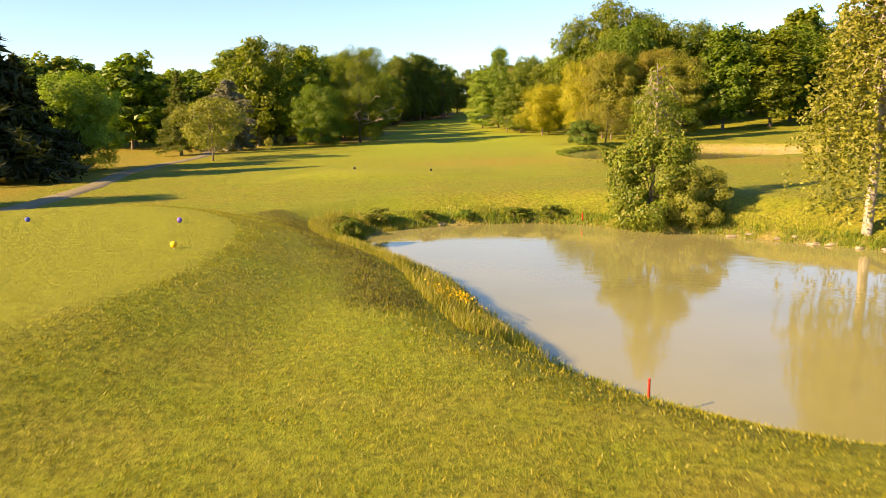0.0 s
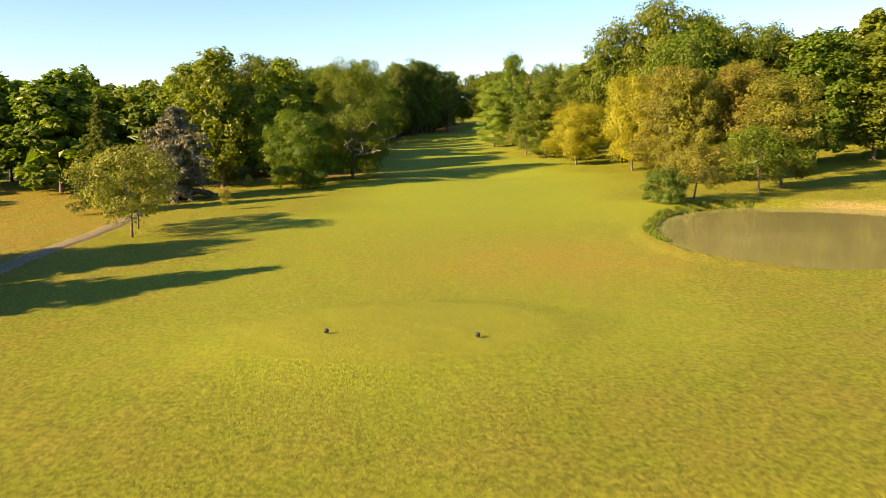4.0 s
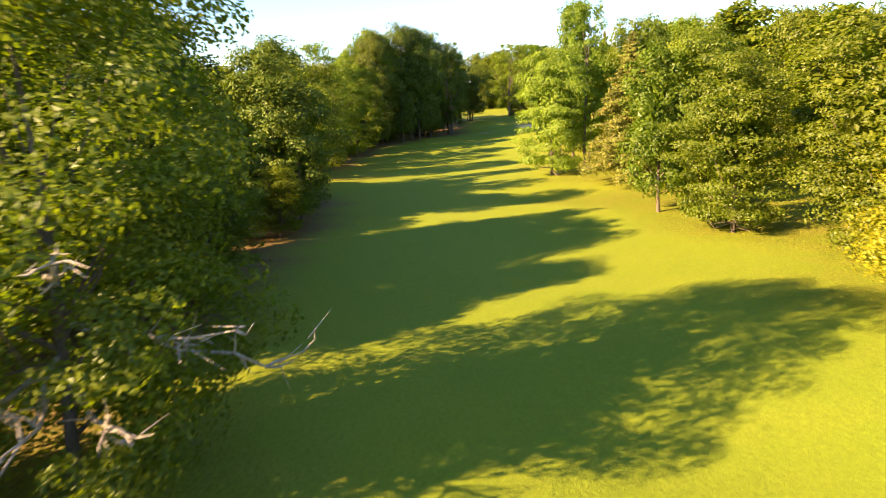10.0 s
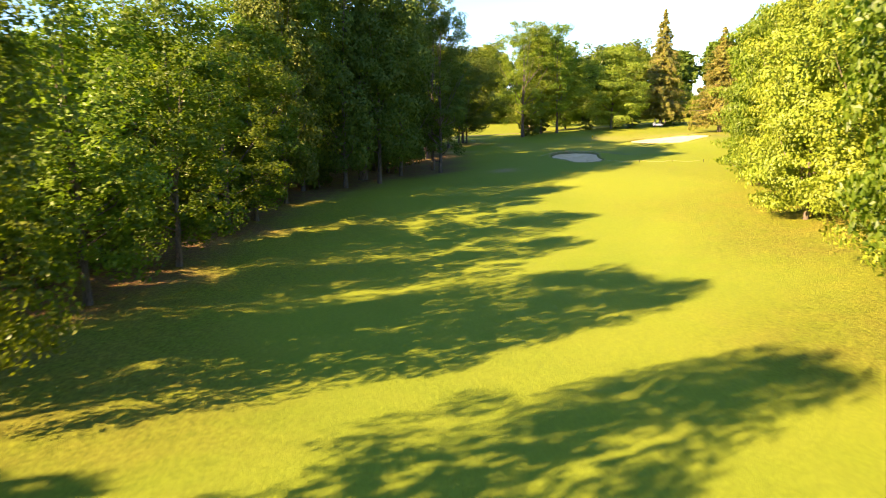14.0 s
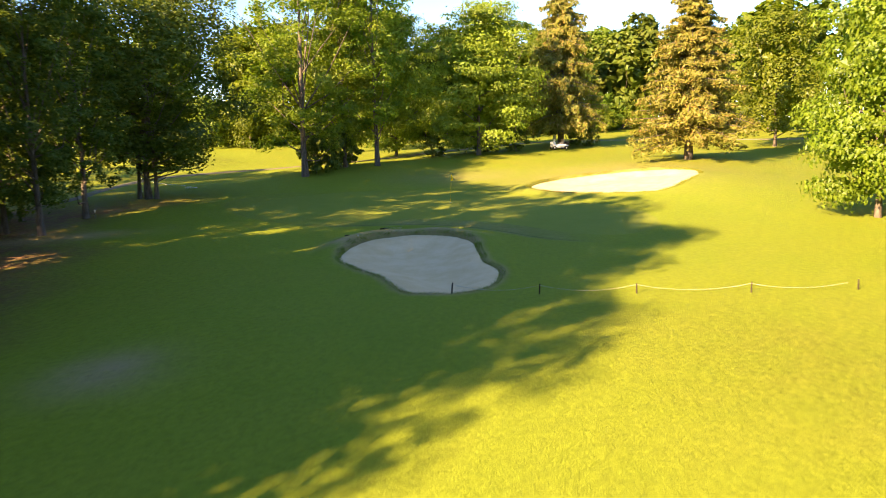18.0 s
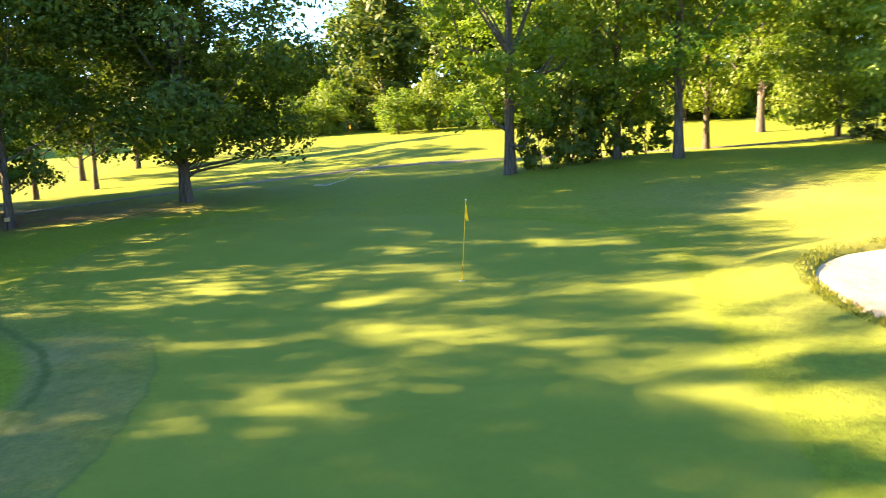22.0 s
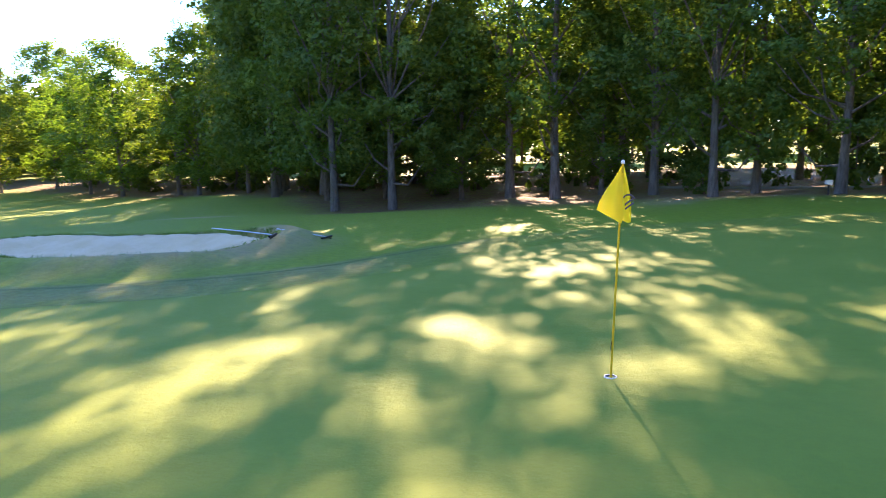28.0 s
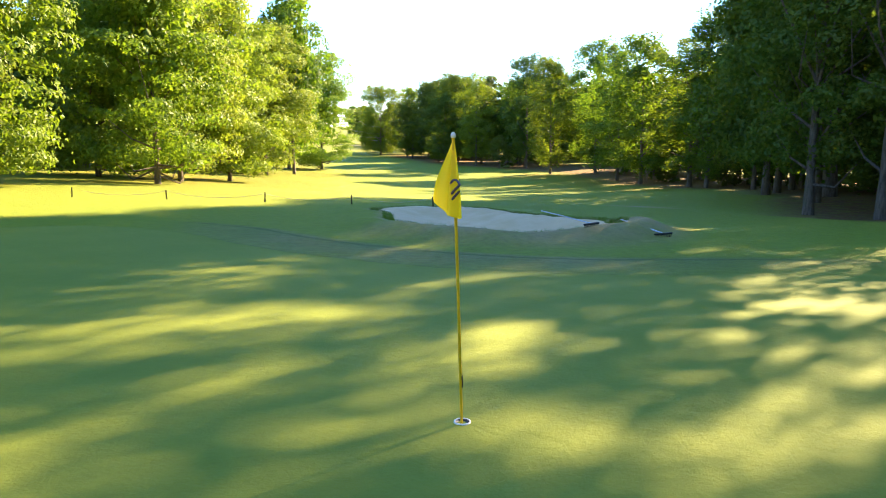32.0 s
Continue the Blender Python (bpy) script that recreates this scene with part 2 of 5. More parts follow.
M_GROUND = ground_material()
M_SAND = sand_material()
M_WATER = water_material()
M_OAK = leaf_material("oak_leaf", (0.082, 0.128, 0.009), (0.158, 0.202, 0.015), 0.5)
M_DARK = leaf_material("dark_leaf", (0.064, 0.104, 0.011), (0.120, 0.152, 0.016), 0.28)
M_LIGHT = leaf_material("lime_leaf", (0.148, 0.21, 0.016), (0.224, 0.28, 0.026), 0.34)
M_FRESH = leaf_material("maple_leaf", (0.104, 0.167, 0.011), (0.180, 0.243, 0.018), 0.42)
M_YELLOW = leaf_material("golden_leaf", (0.235, 0.258, 0.013), (0.32, 0.33, 0.02), 0.42)
M_BROWN = leaf_material("bronze_leaf", (0.15, 0.152, 0.016), (0.235, 0.215, 0.026), 0.4, (0.12, 0.13, 0.02))
M_SPRUCE = leaf_material("spruce_needle", (0.132, 0.154, 0.022), (0.253, 0.237, 0.044), 0.25, (0.3, 0.22, 0.06))
# near-black needles: shade on the spruces by the tee is put into the colour
M_SPRUCE_SHADED = leaf_material("shaded_needle", (0.018, 0.028, 0.008), (0.04, 0.05, 0.014), 0.2)
M_CEDAR = leaf_material("grey_needle", (0.13, 0.13, 0.085), (0.22, 0.21, 0.14), 0.25)
M_BIRCH = leaf_material("birch_leaf", (0.123, 0.147, 0.019), (0.218, 0.228, 0.033), 0.38)
M_BUSH = leaf_material("bush_leaf", (0.081, 0.135, 0.013), (0.153, 0.207, 0.018), 0.38, (0.2, 0.2, 0.03))
M_REED = leaf_material("reed_blade", (0.15, 0.175, 0.018), (0.29, 0.29, 0.04), 0.4, (0.36, 0.3, 0.11))
M_THATCH = leaf_material("thatch_blade", (0.045, 0.05, 0.01), (0.15, 0.13, 0.03), 0.3)
M_ROUGHGRASS = leaf_material("rough_blade", (0.1, 0.125, 0.01), (0.28, 0.245, 0.02), 0.4)
M_FLOWER = leaf_material("yellow_petal", (0.6, 0.42, 0.01), (0.75, 0.55, 0.02), 0.4)
M_SPRAY = leaf_material("water_spray", (0.8, 0.8, 0.8), (0.85, 0.85, 0.85), 0.5)
M_BARK = bark_material("oak_bark", (0.07, 0.055, 0.04), (0.19, 0.155, 0.12))
M_BARK_PALE = bark_material("pale_bark", (0.2, 0.17, 0.13), (0.38, 0.33, 0.27), 3.0)
M_DEAD = bark_material("dead_wood", (0.25, 0.21, 0.17), (0.45, 0.4, 0.33), 4.0)
M_PATH = plain_material("path_gravel", (0.21, 0.19, 0.115), 0.9, 0.3, 3.0, bump=0.4, spec=0.1)
M_CLAY = plain_material("clay_bank", (0.42, 0.33, 0.2), 0.95, 0.4, 1.5, bump=0.5, spec=0.1)
M_YPAINT = plain_material("yellow_paint", (0.78, 0.5, 0.015), 0.4, 0.15, 8.0)
M_CLOTH = leaf_material("yellow_cloth", (0.82, 0.52, 0.01), (0.86, 0.56, 0.012), 0.45)
M_WHITE = plain_material("white_paint", (0.8, 0.79, 0.76), 0.45, 0.12, 9.0)
M_BLACK = plain_material("black_plastic", (0.02, 0.02, 0.022), 0.5, 0.3, 9.0)
M_WOOD_DARK = plain_material("dark_wood", (0.05, 0.035, 0.022), 0.8, 0.4, 14.0, bump=0.3)
M_WOOD = plain_material("stake_wood", (0.3, 0.19, 0.1), 0.8, 0.4, 14.0, bump=0.3)
M_RED = plain_material("red_paint", (0.75, 0.04, 0.02), 0.5, 0.2, 9.0)
M_PURPLE = plain_material("purple_paint", (0.16, 0.1, 0.4), 0.35, 0.2, 9.0)
M_BLUE = plain_material("blue_paint", (0.06, 0.08, 0.35), 0.35, 0.2, 9.0)
M_STONE = plain_material("pale_stone", (0.33, 0.28, 0.2), 0.9, 0.35, 5.0, bump=0.5)
M_ROPE = plain_material("white_rope", (0.42, 0.4, 0.32), 0.8, 0.15, 30.0)
M_METAL = plain_material("grey_aluminium", (0.6, 0.6, 0.6), 0.35, 0.1, 20.0, metal=1.0)
M_INK = plain_material("dark_print", (0.1, 0.07, 0.12), 0.6, 0.1, 9.0)
M_SEAT = plain_material("seat_vinyl", (0.35, 0.3, 0.24), 0.5, 0.1, 9.0)
M_GLASS = plain_material("windscreen", (0.5, 0.53, 0.53), 0.1, 0.05, 4.0, spec=0.6)


# ---- ground ----
POLY = (-3.914, 3.602, 1.193, 0.095, 0.98, 0.578, 0.113, -0.327)
# knolls and hollows: x, y, half width, height
KNOLLS = ((-37, -80, 22, -1.83), (19, -3, 6, 1.07), (55, -167, 22, 1.78), (-31, -22, 6, -0.61), (-2, 24, 6, 0.73),
          (-27, -152, 35, -0.86), (-21, 10, 9, 0.55), (-37, -197, 6, -0.95), (-23, -39, 6, -0.73), (-28, -128, 6, -0.85),
          (-17, -58, 14, -0.62), (-100, -240, 9, -0.58), (40, -193, 22, 1.03), (-22, -249, 6, 0.65), (-56, -288, 6, 0.58),
          (-24, 45, 7, 1.3), (34, 36, 8, 1.0), (30, 10, 8, 0.8), (17, 30, 9, 0.8))
POND_Z, POND2_Z = -7.45, -5.55
POND = ((-42.6, -336.2), (-45, -334.7), (-46.8, -332.7), (-48.2, -329.7), (-49, -326.3), (-50, -321), (-51.9, -316.8),
        (-53.5, -313.6), (-54.3, -310.2), (-53, -307.3), (-49.3, -305.5), (-46, -304.8), (-43, -305), (-40.2, -306.4),
        (-38, -308.8), (-34.6, -309.9), (-33.5, -311.2), (-31, -313.4), (-28.2, -315.5), (-20, -319), (-13, -326), (-15, -334), (-25, -338.5), (-36, -338))
POND2 = ((-31.9, -262.1), (-30.3, -258), (-27, -252.5), (-20.9, -248.3), (-15.5, -247.4), (-10.1, -248.7), (-4.9, -252), (0.3, -257.9), (3.7, -266),
         (-1.9, -271.2), (-9.2, -271.8), (-18.4, -275.6), (-25.2, -276.9), (-29.2, -274.4), (-32.2, -268.8))
GREEN = ((-14, 4), (-13, 0), (-10, -4), (-5.6, -5.6), (-3, -7.2), (-1, -9.6), (0.3, -12), (1.5, -15), (4, -17), (7.5, -15.5),
         (9.2, -11), (8, -6.5), (6.7, -3), (5.5, 1), (4, 5), (0, 8.2), (-5, 9.3), (-10, 8), (-13, 6))
BUNKER_A = ((-12, -16.1), (-11.5, -14.4), (-10.2, -12.4), (-8.5, -11.4), (-6.1, -11.5), (-4.6, -13.2), (-4.4, -15.1), (-4.9, -16.7), (-5.4, -18.4),
            (-5.8, -19.6), (-5.8, -21.1), (-6.1, -22.1), (-6.9, -23.3), (-7.8, -24), (-8.9, -24.1), (-10.1, -23.6), (-10.8, -23), (-10.9, -21.2), (-11.1, -19.6), (-11.6, -18.1))
BUNKER_B = ((8, 1.9), (9.2, 4.4), (12.6, 6), (16.4, 5.4), (20, 3.4), (22, 0), (20.2, -3.2), (17, -5.4), (14, -6.5), (11.3, -4.5), (9, -1.4))
# centre, half sizes, turn, rise and width of the slope round it
TEES = (((-66.8, -325), (8.6, 13), 0.08, 1.0, 4.5), ((-52.6, -286.5), (6.8, 4.6), 0.1, 0.25, 2.0))
THATCH = ((-58.8, -308.8), (-56.6, -314), (-55, -318.5), (-53.7, -323), (-52.7, -329))


def within(points, x, y):
    """Signed distance in metres to a closed outline, negative inside."""
    best = np.full(x.shape, 1e9)
    inside = np.zeros(x.shape, bool)
    for (ax, ay), (bx, by) in zip(points, points[1:] + points[:1]):
        dx, dy = bx - ax, by - ay
        k = np.clip(((x - ax) * dx + (y - ay) * dy) / (dx * dx + dy * dy), 0, 1)
        best = np.minimum(best, np.hypot(x - ax - k * dx, y - ay - k * dy))
        crosses = (ay > y) != (by > y)
        inside ^= crosses & (x < (bx - ax) * (y - ay) / (by - ay if by != ay else 1e-9) + ax)
    return np.where(inside, -best, best)


def rounded(points, steps=4):
    """The outline drawn through with a smooth closed curve."""
    p = np.array(points, float)
    out = []
    for i in range(len(p)):
        a, b, c, d = p[i - 1], p[i], p[(i + 1) % len(p)], p[(i + 2) % len(p)]
        for s in range(steps):
            t = s / steps
            out.append(tuple(0.5 * (2 * b + (c - a) * t + (2 * a - 5 * b + 4 * c - d) * t * t + (3 * b - a - 3 * c + d) * t**3)))
    return tuple(out)


def along(points, x, y):
    """Distance to an open line."""
    best = np.full(np.shape(x), 1e9)
    for (ax, ay), (bx, by) in zip(points, points[1:]):
        dx, dy = bx - ax, by - ay
        k = np.clip(((x - ax) * dx + (y - ay) * dy) / (dx * dx + dy * dy), 0, 1)
        best = np.minimum(best, np.hypot(x - ax - k * dx, y - ay - k * dy))
    return best


def step(a, b, v):
    k = np.clip((v - a) / (b - a), 0, 1)
    return k * k * (3 - 2 * k)


def one_tee(k, x, y):
    (cx, cy), (rx, ry), turn = TEES[k][:3]
    c, s = math.cos(turn), math.sin(turn)
    u, v = (x - cx) * c + (y - cy) * s, -(x - cx) * s + (y - cy) * c
    return (np.hypot(u / rx, v / ry) - 1) * min(rx, ry)


def tee_distance(x, y):
    best = np.full(np.shape(x), 1e9)
    for k in range(len(TEES)):
        best = np.minimum(best, one_tee(k, x, y))
    return best


def wide_ground(x, y):
    """The lie of the land without ponds and bunkers."""
    x, y = np.asarray(x, float), np.asarray(y, float)
    u, v = np.clip(x, -130, 130) / 100, (np.clip(y, -400, 140) + 160) / 100
    z = sum(c * b for c, b in zip(POLY, (1, u, v, u * v, u * u, v * v, v**3, u * v * v)))
    for kx, ky, s, h in KNOLLS:
        z = z + h * np.exp(-((x - kx) ** 2 + (y - ky) ** 2) / (2 * s * s))
    return z


POND_R, POND2_R, GREEN_R, A_R, B_R = (rounded(p) for p in (POND, POND2, GREEN, BUNKER_A, BUNKER_B))


def height(x, y):
    x, y = np.asarray(x, float), np.asarray(y, float)
    z = wide_ground(x, y)
    for k, (*_, rise, slope) in enumerate(TEES):
        z = z + rise * step(slope, -0.3, one_tee(k, x, y))
    for line, level, rise in ((POND_R, POND_Z, 4.6), (POND2_R, POND2_Z, 2.0)):
        d = within(line, x, y)
        bed = level - 0.05 - 0.4 * np.clip(-d, 0, 3)
        bank = level - 0.05 + 0.4 * np.clip(d, 0, 1.2)
        k = step(0.1, rise, d)
        z = np.where(d < 0, bed, np.where(d < rise, bank * (1 - k) + z * k, z))
    d = within(A_R, x, y)
    z = z + (0.2 * step(-19, -13, y) + 0.2 * step(-6, -9, x) * step(-16, -12.5, y) + 0.14 * step(-7, -5, x) * step(-24, -20, y)) * np.exp(-((d - 0.6) / 0.8) ** 2)
    z = z - 0.75 * step(0.0, -0.4, d)
    d = within(B_R, x, y)
    z = z + 0.25 * np.exp(-((d - 0.6) / 0.8) ** 2) * step(-2, 3, y)
    z = z - 0.7 * step(0.0, -0.6, d)
    return z


def z_at(x, y):
    return float(height(np.array([x]), np.array([y]))[0])


def mesh_of(name, verts, faces, smooth=False):
    """A mesh from arrays; faces all have the same number of corners."""
    me = bpy.data.meshes.new(name)
    verts, faces = np.asarray(verts, np.float32), np.asarray(faces, np.int32)
    me.vertices.add(len(verts))
    me.vertices.foreach_set("co", verts.ravel())
    k = faces.shape[1]
    me.loops.add(faces.size)
    me.loops.foreach_set("vertex_index", faces.ravel())
    me.polygons.add(len(faces))
    me.polygons.foreach_set("loop_start", np.arange(0, faces.size, k, dtype=np.int32))
    me.polygons.foreach_set("use_smooth", np.full(len(faces), smooth))
    me.update(calc_edges=True)
    return me


def lines(*spans):
    """Grid lines from stretches of (start, end, spacing)."""
    out = []
    for a, b, s in spans:
        out.append(np.linspace(a, b, max(2, round((b - a) / s)))[:-1])
    return np.concatenate(out + [np.array([spans[-1][1]])])


def grid_mesh(name, gx, gy, z):
    nx, ny = len(gx), len(gy)
    xx, yy = np.meshgrid(gx, gy)
    verts = np.stack([xx.ravel(), yy.ravel(), z.ravel()], 1)
    i = np.arange(nx * ny).reshape(ny, nx)
    faces = np.stack([i[:-1, :-1], i[:-1, 1:], i[1:, 1:], i[1:, :-1]], -1).reshape(-1, 4)
    return mesh_of(name, verts, faces, True)


def put_attribute(me, name, values):
    me.attributes.new(name, "FLOAT", "POINT").data.foreach_set("value", np.asarray(values, np.float32).ravel())


# edge of the woods on the side of the sun
EDGE = ((-67.7, -218.9), (-63, -192.8), (-60.9, -162.1), (-58.5, -144.5), (-57.8, -126.5), (-63.6, -109.8), (-64.9, -94.9), (-58.3, -74.1), (-51, -46.4),
        (-38, -30), (-29, -20), (-29, 0), (-20, 11))


def build_ground():
    gx = lines((-2500, -600, 300), (-600, -200, 40), (-200, -110, 5), (-110, -66, 1.6), (-66, -16, 0.8), (-16, 23, 0.26), (23, 60, 1.2),
               (60, 200, 6), (200, 600, 40), (600, 2500, 300))
    gy = lines((-2500, -700, 300), (-700, -440, 30), (-440, -354, 3), (-354, -298, 0.55), (-298, -240, 0.9), (-240, -60, 1.5), (-60, -26, 0.8), (-26, 10, 0.26),
               (10, 45, 0.9), (45, 140, 3), (140, 600, 40), (600, 2500, 300))
    xx, yy = np.meshgrid(gx, gy)
    z = height(xx, yy)
    far = step(150, 700, np.hypot(xx + 20, (yy + 160) * 0.75))
    z = z * (1 - far) + far * -6.0
    rng = np.random.default_rng(5)
    me = grid_mesh("ground", gx, gy, z)
    green = within(GREEN_R, xx, yy)
    put_attribute(me, "green_d", green)
    put_attribute(me, "tee_d", tee_distance(xx, yy))
    mid = np.interp(yy, (-370, -278, -232, -188, -117, -60, -20), (-56, -51, -43, -39, -42, -28, -12))
    half = np.interp(yy, (-297, -278, -188, -98, -40, -15, 0), (0.01, 15, 18, 14, 14, 6, 0.01))
    rough = step(-7, 9, np.abs(xx - mid) - half + 2.5 * np.sin(xx * 0.21 + yy * 0.13) + 2 * np.sin(yy * 0.31))
    rough = rough * (0.15 + 0.85 * step(6, 22, green + 3 * np.sin(xx * 0.3) * np.sin(yy * 0.23))) * (0.35 + 0.65 * step(-30, -90, yy))
    rough = np.maximum(rough, 0.5 * step(-232, -262, yy))
    put_attribute(me, "rough", rough)
    dry = 0.75 * np.exp(-(((xx - -40.7) / 11) ** 2 + ((yy - -269.9) / 8) ** 2))
    dry = np.maximum(dry, 0.75 * np.exp(-(((xx - -15.0) / 7) ** 2 + ((yy - -281.6) / 4) ** 2)))
    dry = np.maximum(dry, 0.8 * step(-76, -84, xx) * step(-325, -278, yy) * step(-180, -203, yy))
    dry = np.maximum(dry, 0.55 * step(-72, -78, xx) * step(-244, -228, yy) * step(-188, -212, yy))
    dry = np.maximum(dry, 0.6 * np.exp(-(((xx - -0.7) / 6) ** 2 + ((yy - -71.3) / 14) ** 2)))
    dry = np.maximum(dry, 0.5 * np.exp(-(((xx - 17) / 7) ** 2 + ((yy - 7) / 4) ** 2)))
    put_attribute(me, "dry", dry)
    edge = np.interp(yy, [p[1] for p in EDGE], [p[0] for p in EDGE])
    litter = step(6.5, 0.0, xx - edge + 1.5 * np.sin(yy * 0.6) * np.sin(yy * 0.23)) * step(-203, -184, yy) * step(14, 4, yy) * step(-88, -74, xx)
    put_attribute(me, "litter", litter)
    a = within(A_R, xx, yy)
    put_attribute(me, "dry_collar", np.clip(0.85 * step(7.5, 3.0, a) + 0.2 * step(-6, -12, xx), 0, 1))
    bare = 0.8 * step(0.6, 0.15, a) * step(-0.9, 0.0, a)
    bare = np.maximum(bare, 0.85 * step(2.6, 0.6, a) * step(0.0, 0.3, a) * step(-14.5, -12.5, yy))
    bare = np.maximum(bare, 0.9 * np.exp(-(((xx + 22) / 1.8) ** 2 + ((yy + 27) / 1.6) ** 2)))
    bare = np.maximum(bare, 0.8 * np.exp(-(((xx + 26.5) / 4.5) ** 2 + ((yy + 3) / 1.3) ** 2)))
    p2 = within(POND2_R, xx, yy)
    bare = np.maximum(bare, step(1.3, 0.3, np.abs(p2 - 0.2)) * step(-13, -8, xx) * 0.85)
    p1 = within(POND_R, xx, yy)
    bare = np.maximum(bare, step(0.9, 0.2, p1) * 0.7)
    put_attribute(me, "bare", bare)
    pale = np.maximum(np.exp(-(((xx - 17) / 10) ** 2 + ((yy - 5) / 9) ** 2)), 0.8 * np.exp(-(((xx - 6) / 7) ** 2 + ((yy - 14) / 5) ** 2)))
    put_attribute(me, "pale", pale * step(-0.5, 1.5, green))
    put_attribute(me, "thatch", step(1.5, 0.3, along(THATCH, xx, yy) + 0.4 * np.sin(xx * 2.1 + yy * 1.3) * np.sin(yy * 0.9)))
    put_attribute(me, "lip", 0.3 * step(0.3, 0.1, a) * step(-0.7, -0.3, a))
    me.materials.append(M_GROUND)
    return tagged(new("ground", me), "sunlit yellow-green golf turf with fairway, rough and putting green", "ground", kind="structure")


ground = build_ground()


def flat_sheet(name, outline, level, grow, mat):
    """A level sheet over an outline, a little wider than it."""
    p = np.array(outline)
    c = p.mean(0)
    d = p - c
    p = c + d * (1 + grow / np.linalg.norm(d, axis=1, keepdims=True))
    bm = bmesh.new()
    bm.faces.new([bm.verts.new((x, y, level)) for x, y in p])
    bmesh.ops.triangulate(bm, faces=bm.faces[:])
    me = bpy.data.meshes.new(name)
    bm.to_mesh(me)
    bm.free()
    me.materials.append(mat)
    return new(name, me)


tagged(flat_sheet("water", POND_R, POND_Z, 0.6, M_WATER), "still muddy olive-brown pond water mirroring trees", "water", kind="structure")
tagged(flat_sheet("water", POND2_R, POND2_Z, 0.6, M_WATER), "still muddy pond water below a pale clay bank", "water", kind="structure")


def sand_bed(outline, depth, label):
    p = np.array(outline)
    lo, hi = p.min(0) - 0.5, p.max(0) + 0.5
    gx, gy = np.arange(lo[0], hi[0], 0.28), np.arange(lo[1], hi[1], 0.28)
    xx, yy = np.meshgrid(gx, gy)
    d = within(outline, xx, yy)
    base = wide_ground(xx, yy)
    z = base - 0.22 + 0.24 * step(-2.4, 0.0, d) - depth * step(0.0, -2.6, d) + 0.02 * np.sin(xx * 3.1 + 2 * np.sin(yy)) * np.sin(yy * 2.3)
    z = np.where(d > 0, base + 0.02 - 0.8 * d, z)
    me = grid_mesh("bunker_sand", gx, gy, z)
    keep = d.ravel() < 0.35
    bm = bmesh.new()
    bm.from_mesh(me)
    bm.verts.ensure_lookup_table()
    bmesh.ops.delete(bm, geom=[v for v, k in zip(bm.verts[:], keep) if not k], context="VERTS")
    bm.to_mesh(me)
    bm.free()
    me.materials.append(M_SAND)
    return tagged(new("bunker_sand", me), label, "sand", kind="structure")


sand_bed(A_R, 0.22, "pale raked sand in a kidney-shaped bunker")
sand_bed(B_R, 0.2, "bright pale sand in a bunker beside the green")


def ribbon(name, points, width, mat, label, lift=0.02):
    """A path laid on the ground."""
    p = np.array(points, float)
    fine = []
    for i in range(len(p) - 1):
        a, b, c, d = p[max(i - 1, 0)], p[i], p[i + 1], p[min(i + 2, len(p) - 1)]
        n = max(2, int(np.linalg.norm(c - b) / 0.8))
        for s in range(n):
            t = s / n
            fine.append(0.5 * (2 * b + (c - a) * t + (2 * a - 5 * b + 4 * c - d) * t * t + (3 * b - a - 3 * c + d) * t**3))
    fine = np.array(fine + [p[-1]])
    way = np.gradient(fine, axis=0)
    way /= np.linalg.norm(way, axis=1, keepdims=True)
    side = np.stack([-way[:, 1], way[:, 0]], 1)
    cols = np.linspace(-0.5, 0.5, 7)
    wob = 1 + 0.08 * np.sin(np.arange(len(fine)) * 0.7)
    xy = fine[:, None] + side[:, None] * (cols[None, :, None] * width * wob[:, None, None])
    z = height(xy[..., 0], xy[..., 1]) + lift + 0.02 * (1 - (2 * cols) ** 2)[None]
    z[:, 0] -= 0.12
    z[:, -1] -= 0.12
    verts = np.concatenate([xy, z[..., None]], -1).reshape(-1, 3)
    i = np.arange(len(verts)).reshape(len(fine), 7)
    faces = np.stack([i[:-1, :-1], i[:-1, 1:], i[1:, 1:], i[1:, :-1]], -1).reshape(-1, 4)
    me = mesh_of(name, verts, faces, True)
    me.materials.append(mat)
    return tagged(new(name, me), label, "path", kind="structure")


ribbon("path", ((-75.2, -305.4), (-76.7, -290.1), (-78.6, -279.8), (-80.3, -271.4), (-80.7, -259.5), (-80.5, -247.8), (-81.8, -233.4), (-86.8, -209.3), (-97.6, -191.2)), 2.0, M_PATH,
       "grey gravel cart path winding past the tee", 0.1)
ribbon("path", ((-40, -6), (-33, 5), (-27.4, 14), (-25.6, 21), (-22, 28.5), (-15, 32), (-6, 33.5), (8, 38), (24, 46), (40, 50), (56, 40), (75, 22)), 1.3, M_PATH,
       "narrow pale gravel path curving behind the green", 0.06)


# ---- trees ----
def part(name, me, mat, parent, label=""):
    """One mesh object under a thing or a part."""
    ob = new(name, me)
    if mat and not me.materials:
        me.materials.append(mat)
    ob.parent = parent
    if label:
        ob["label"] = label
    return ob


def thing(name, label, category, group="", at=None):
    ob = tagged(new(name), label, category, group)
    ob.empty_display_size = 0.2
    if at is not None:
        ob.location = at
    return ob


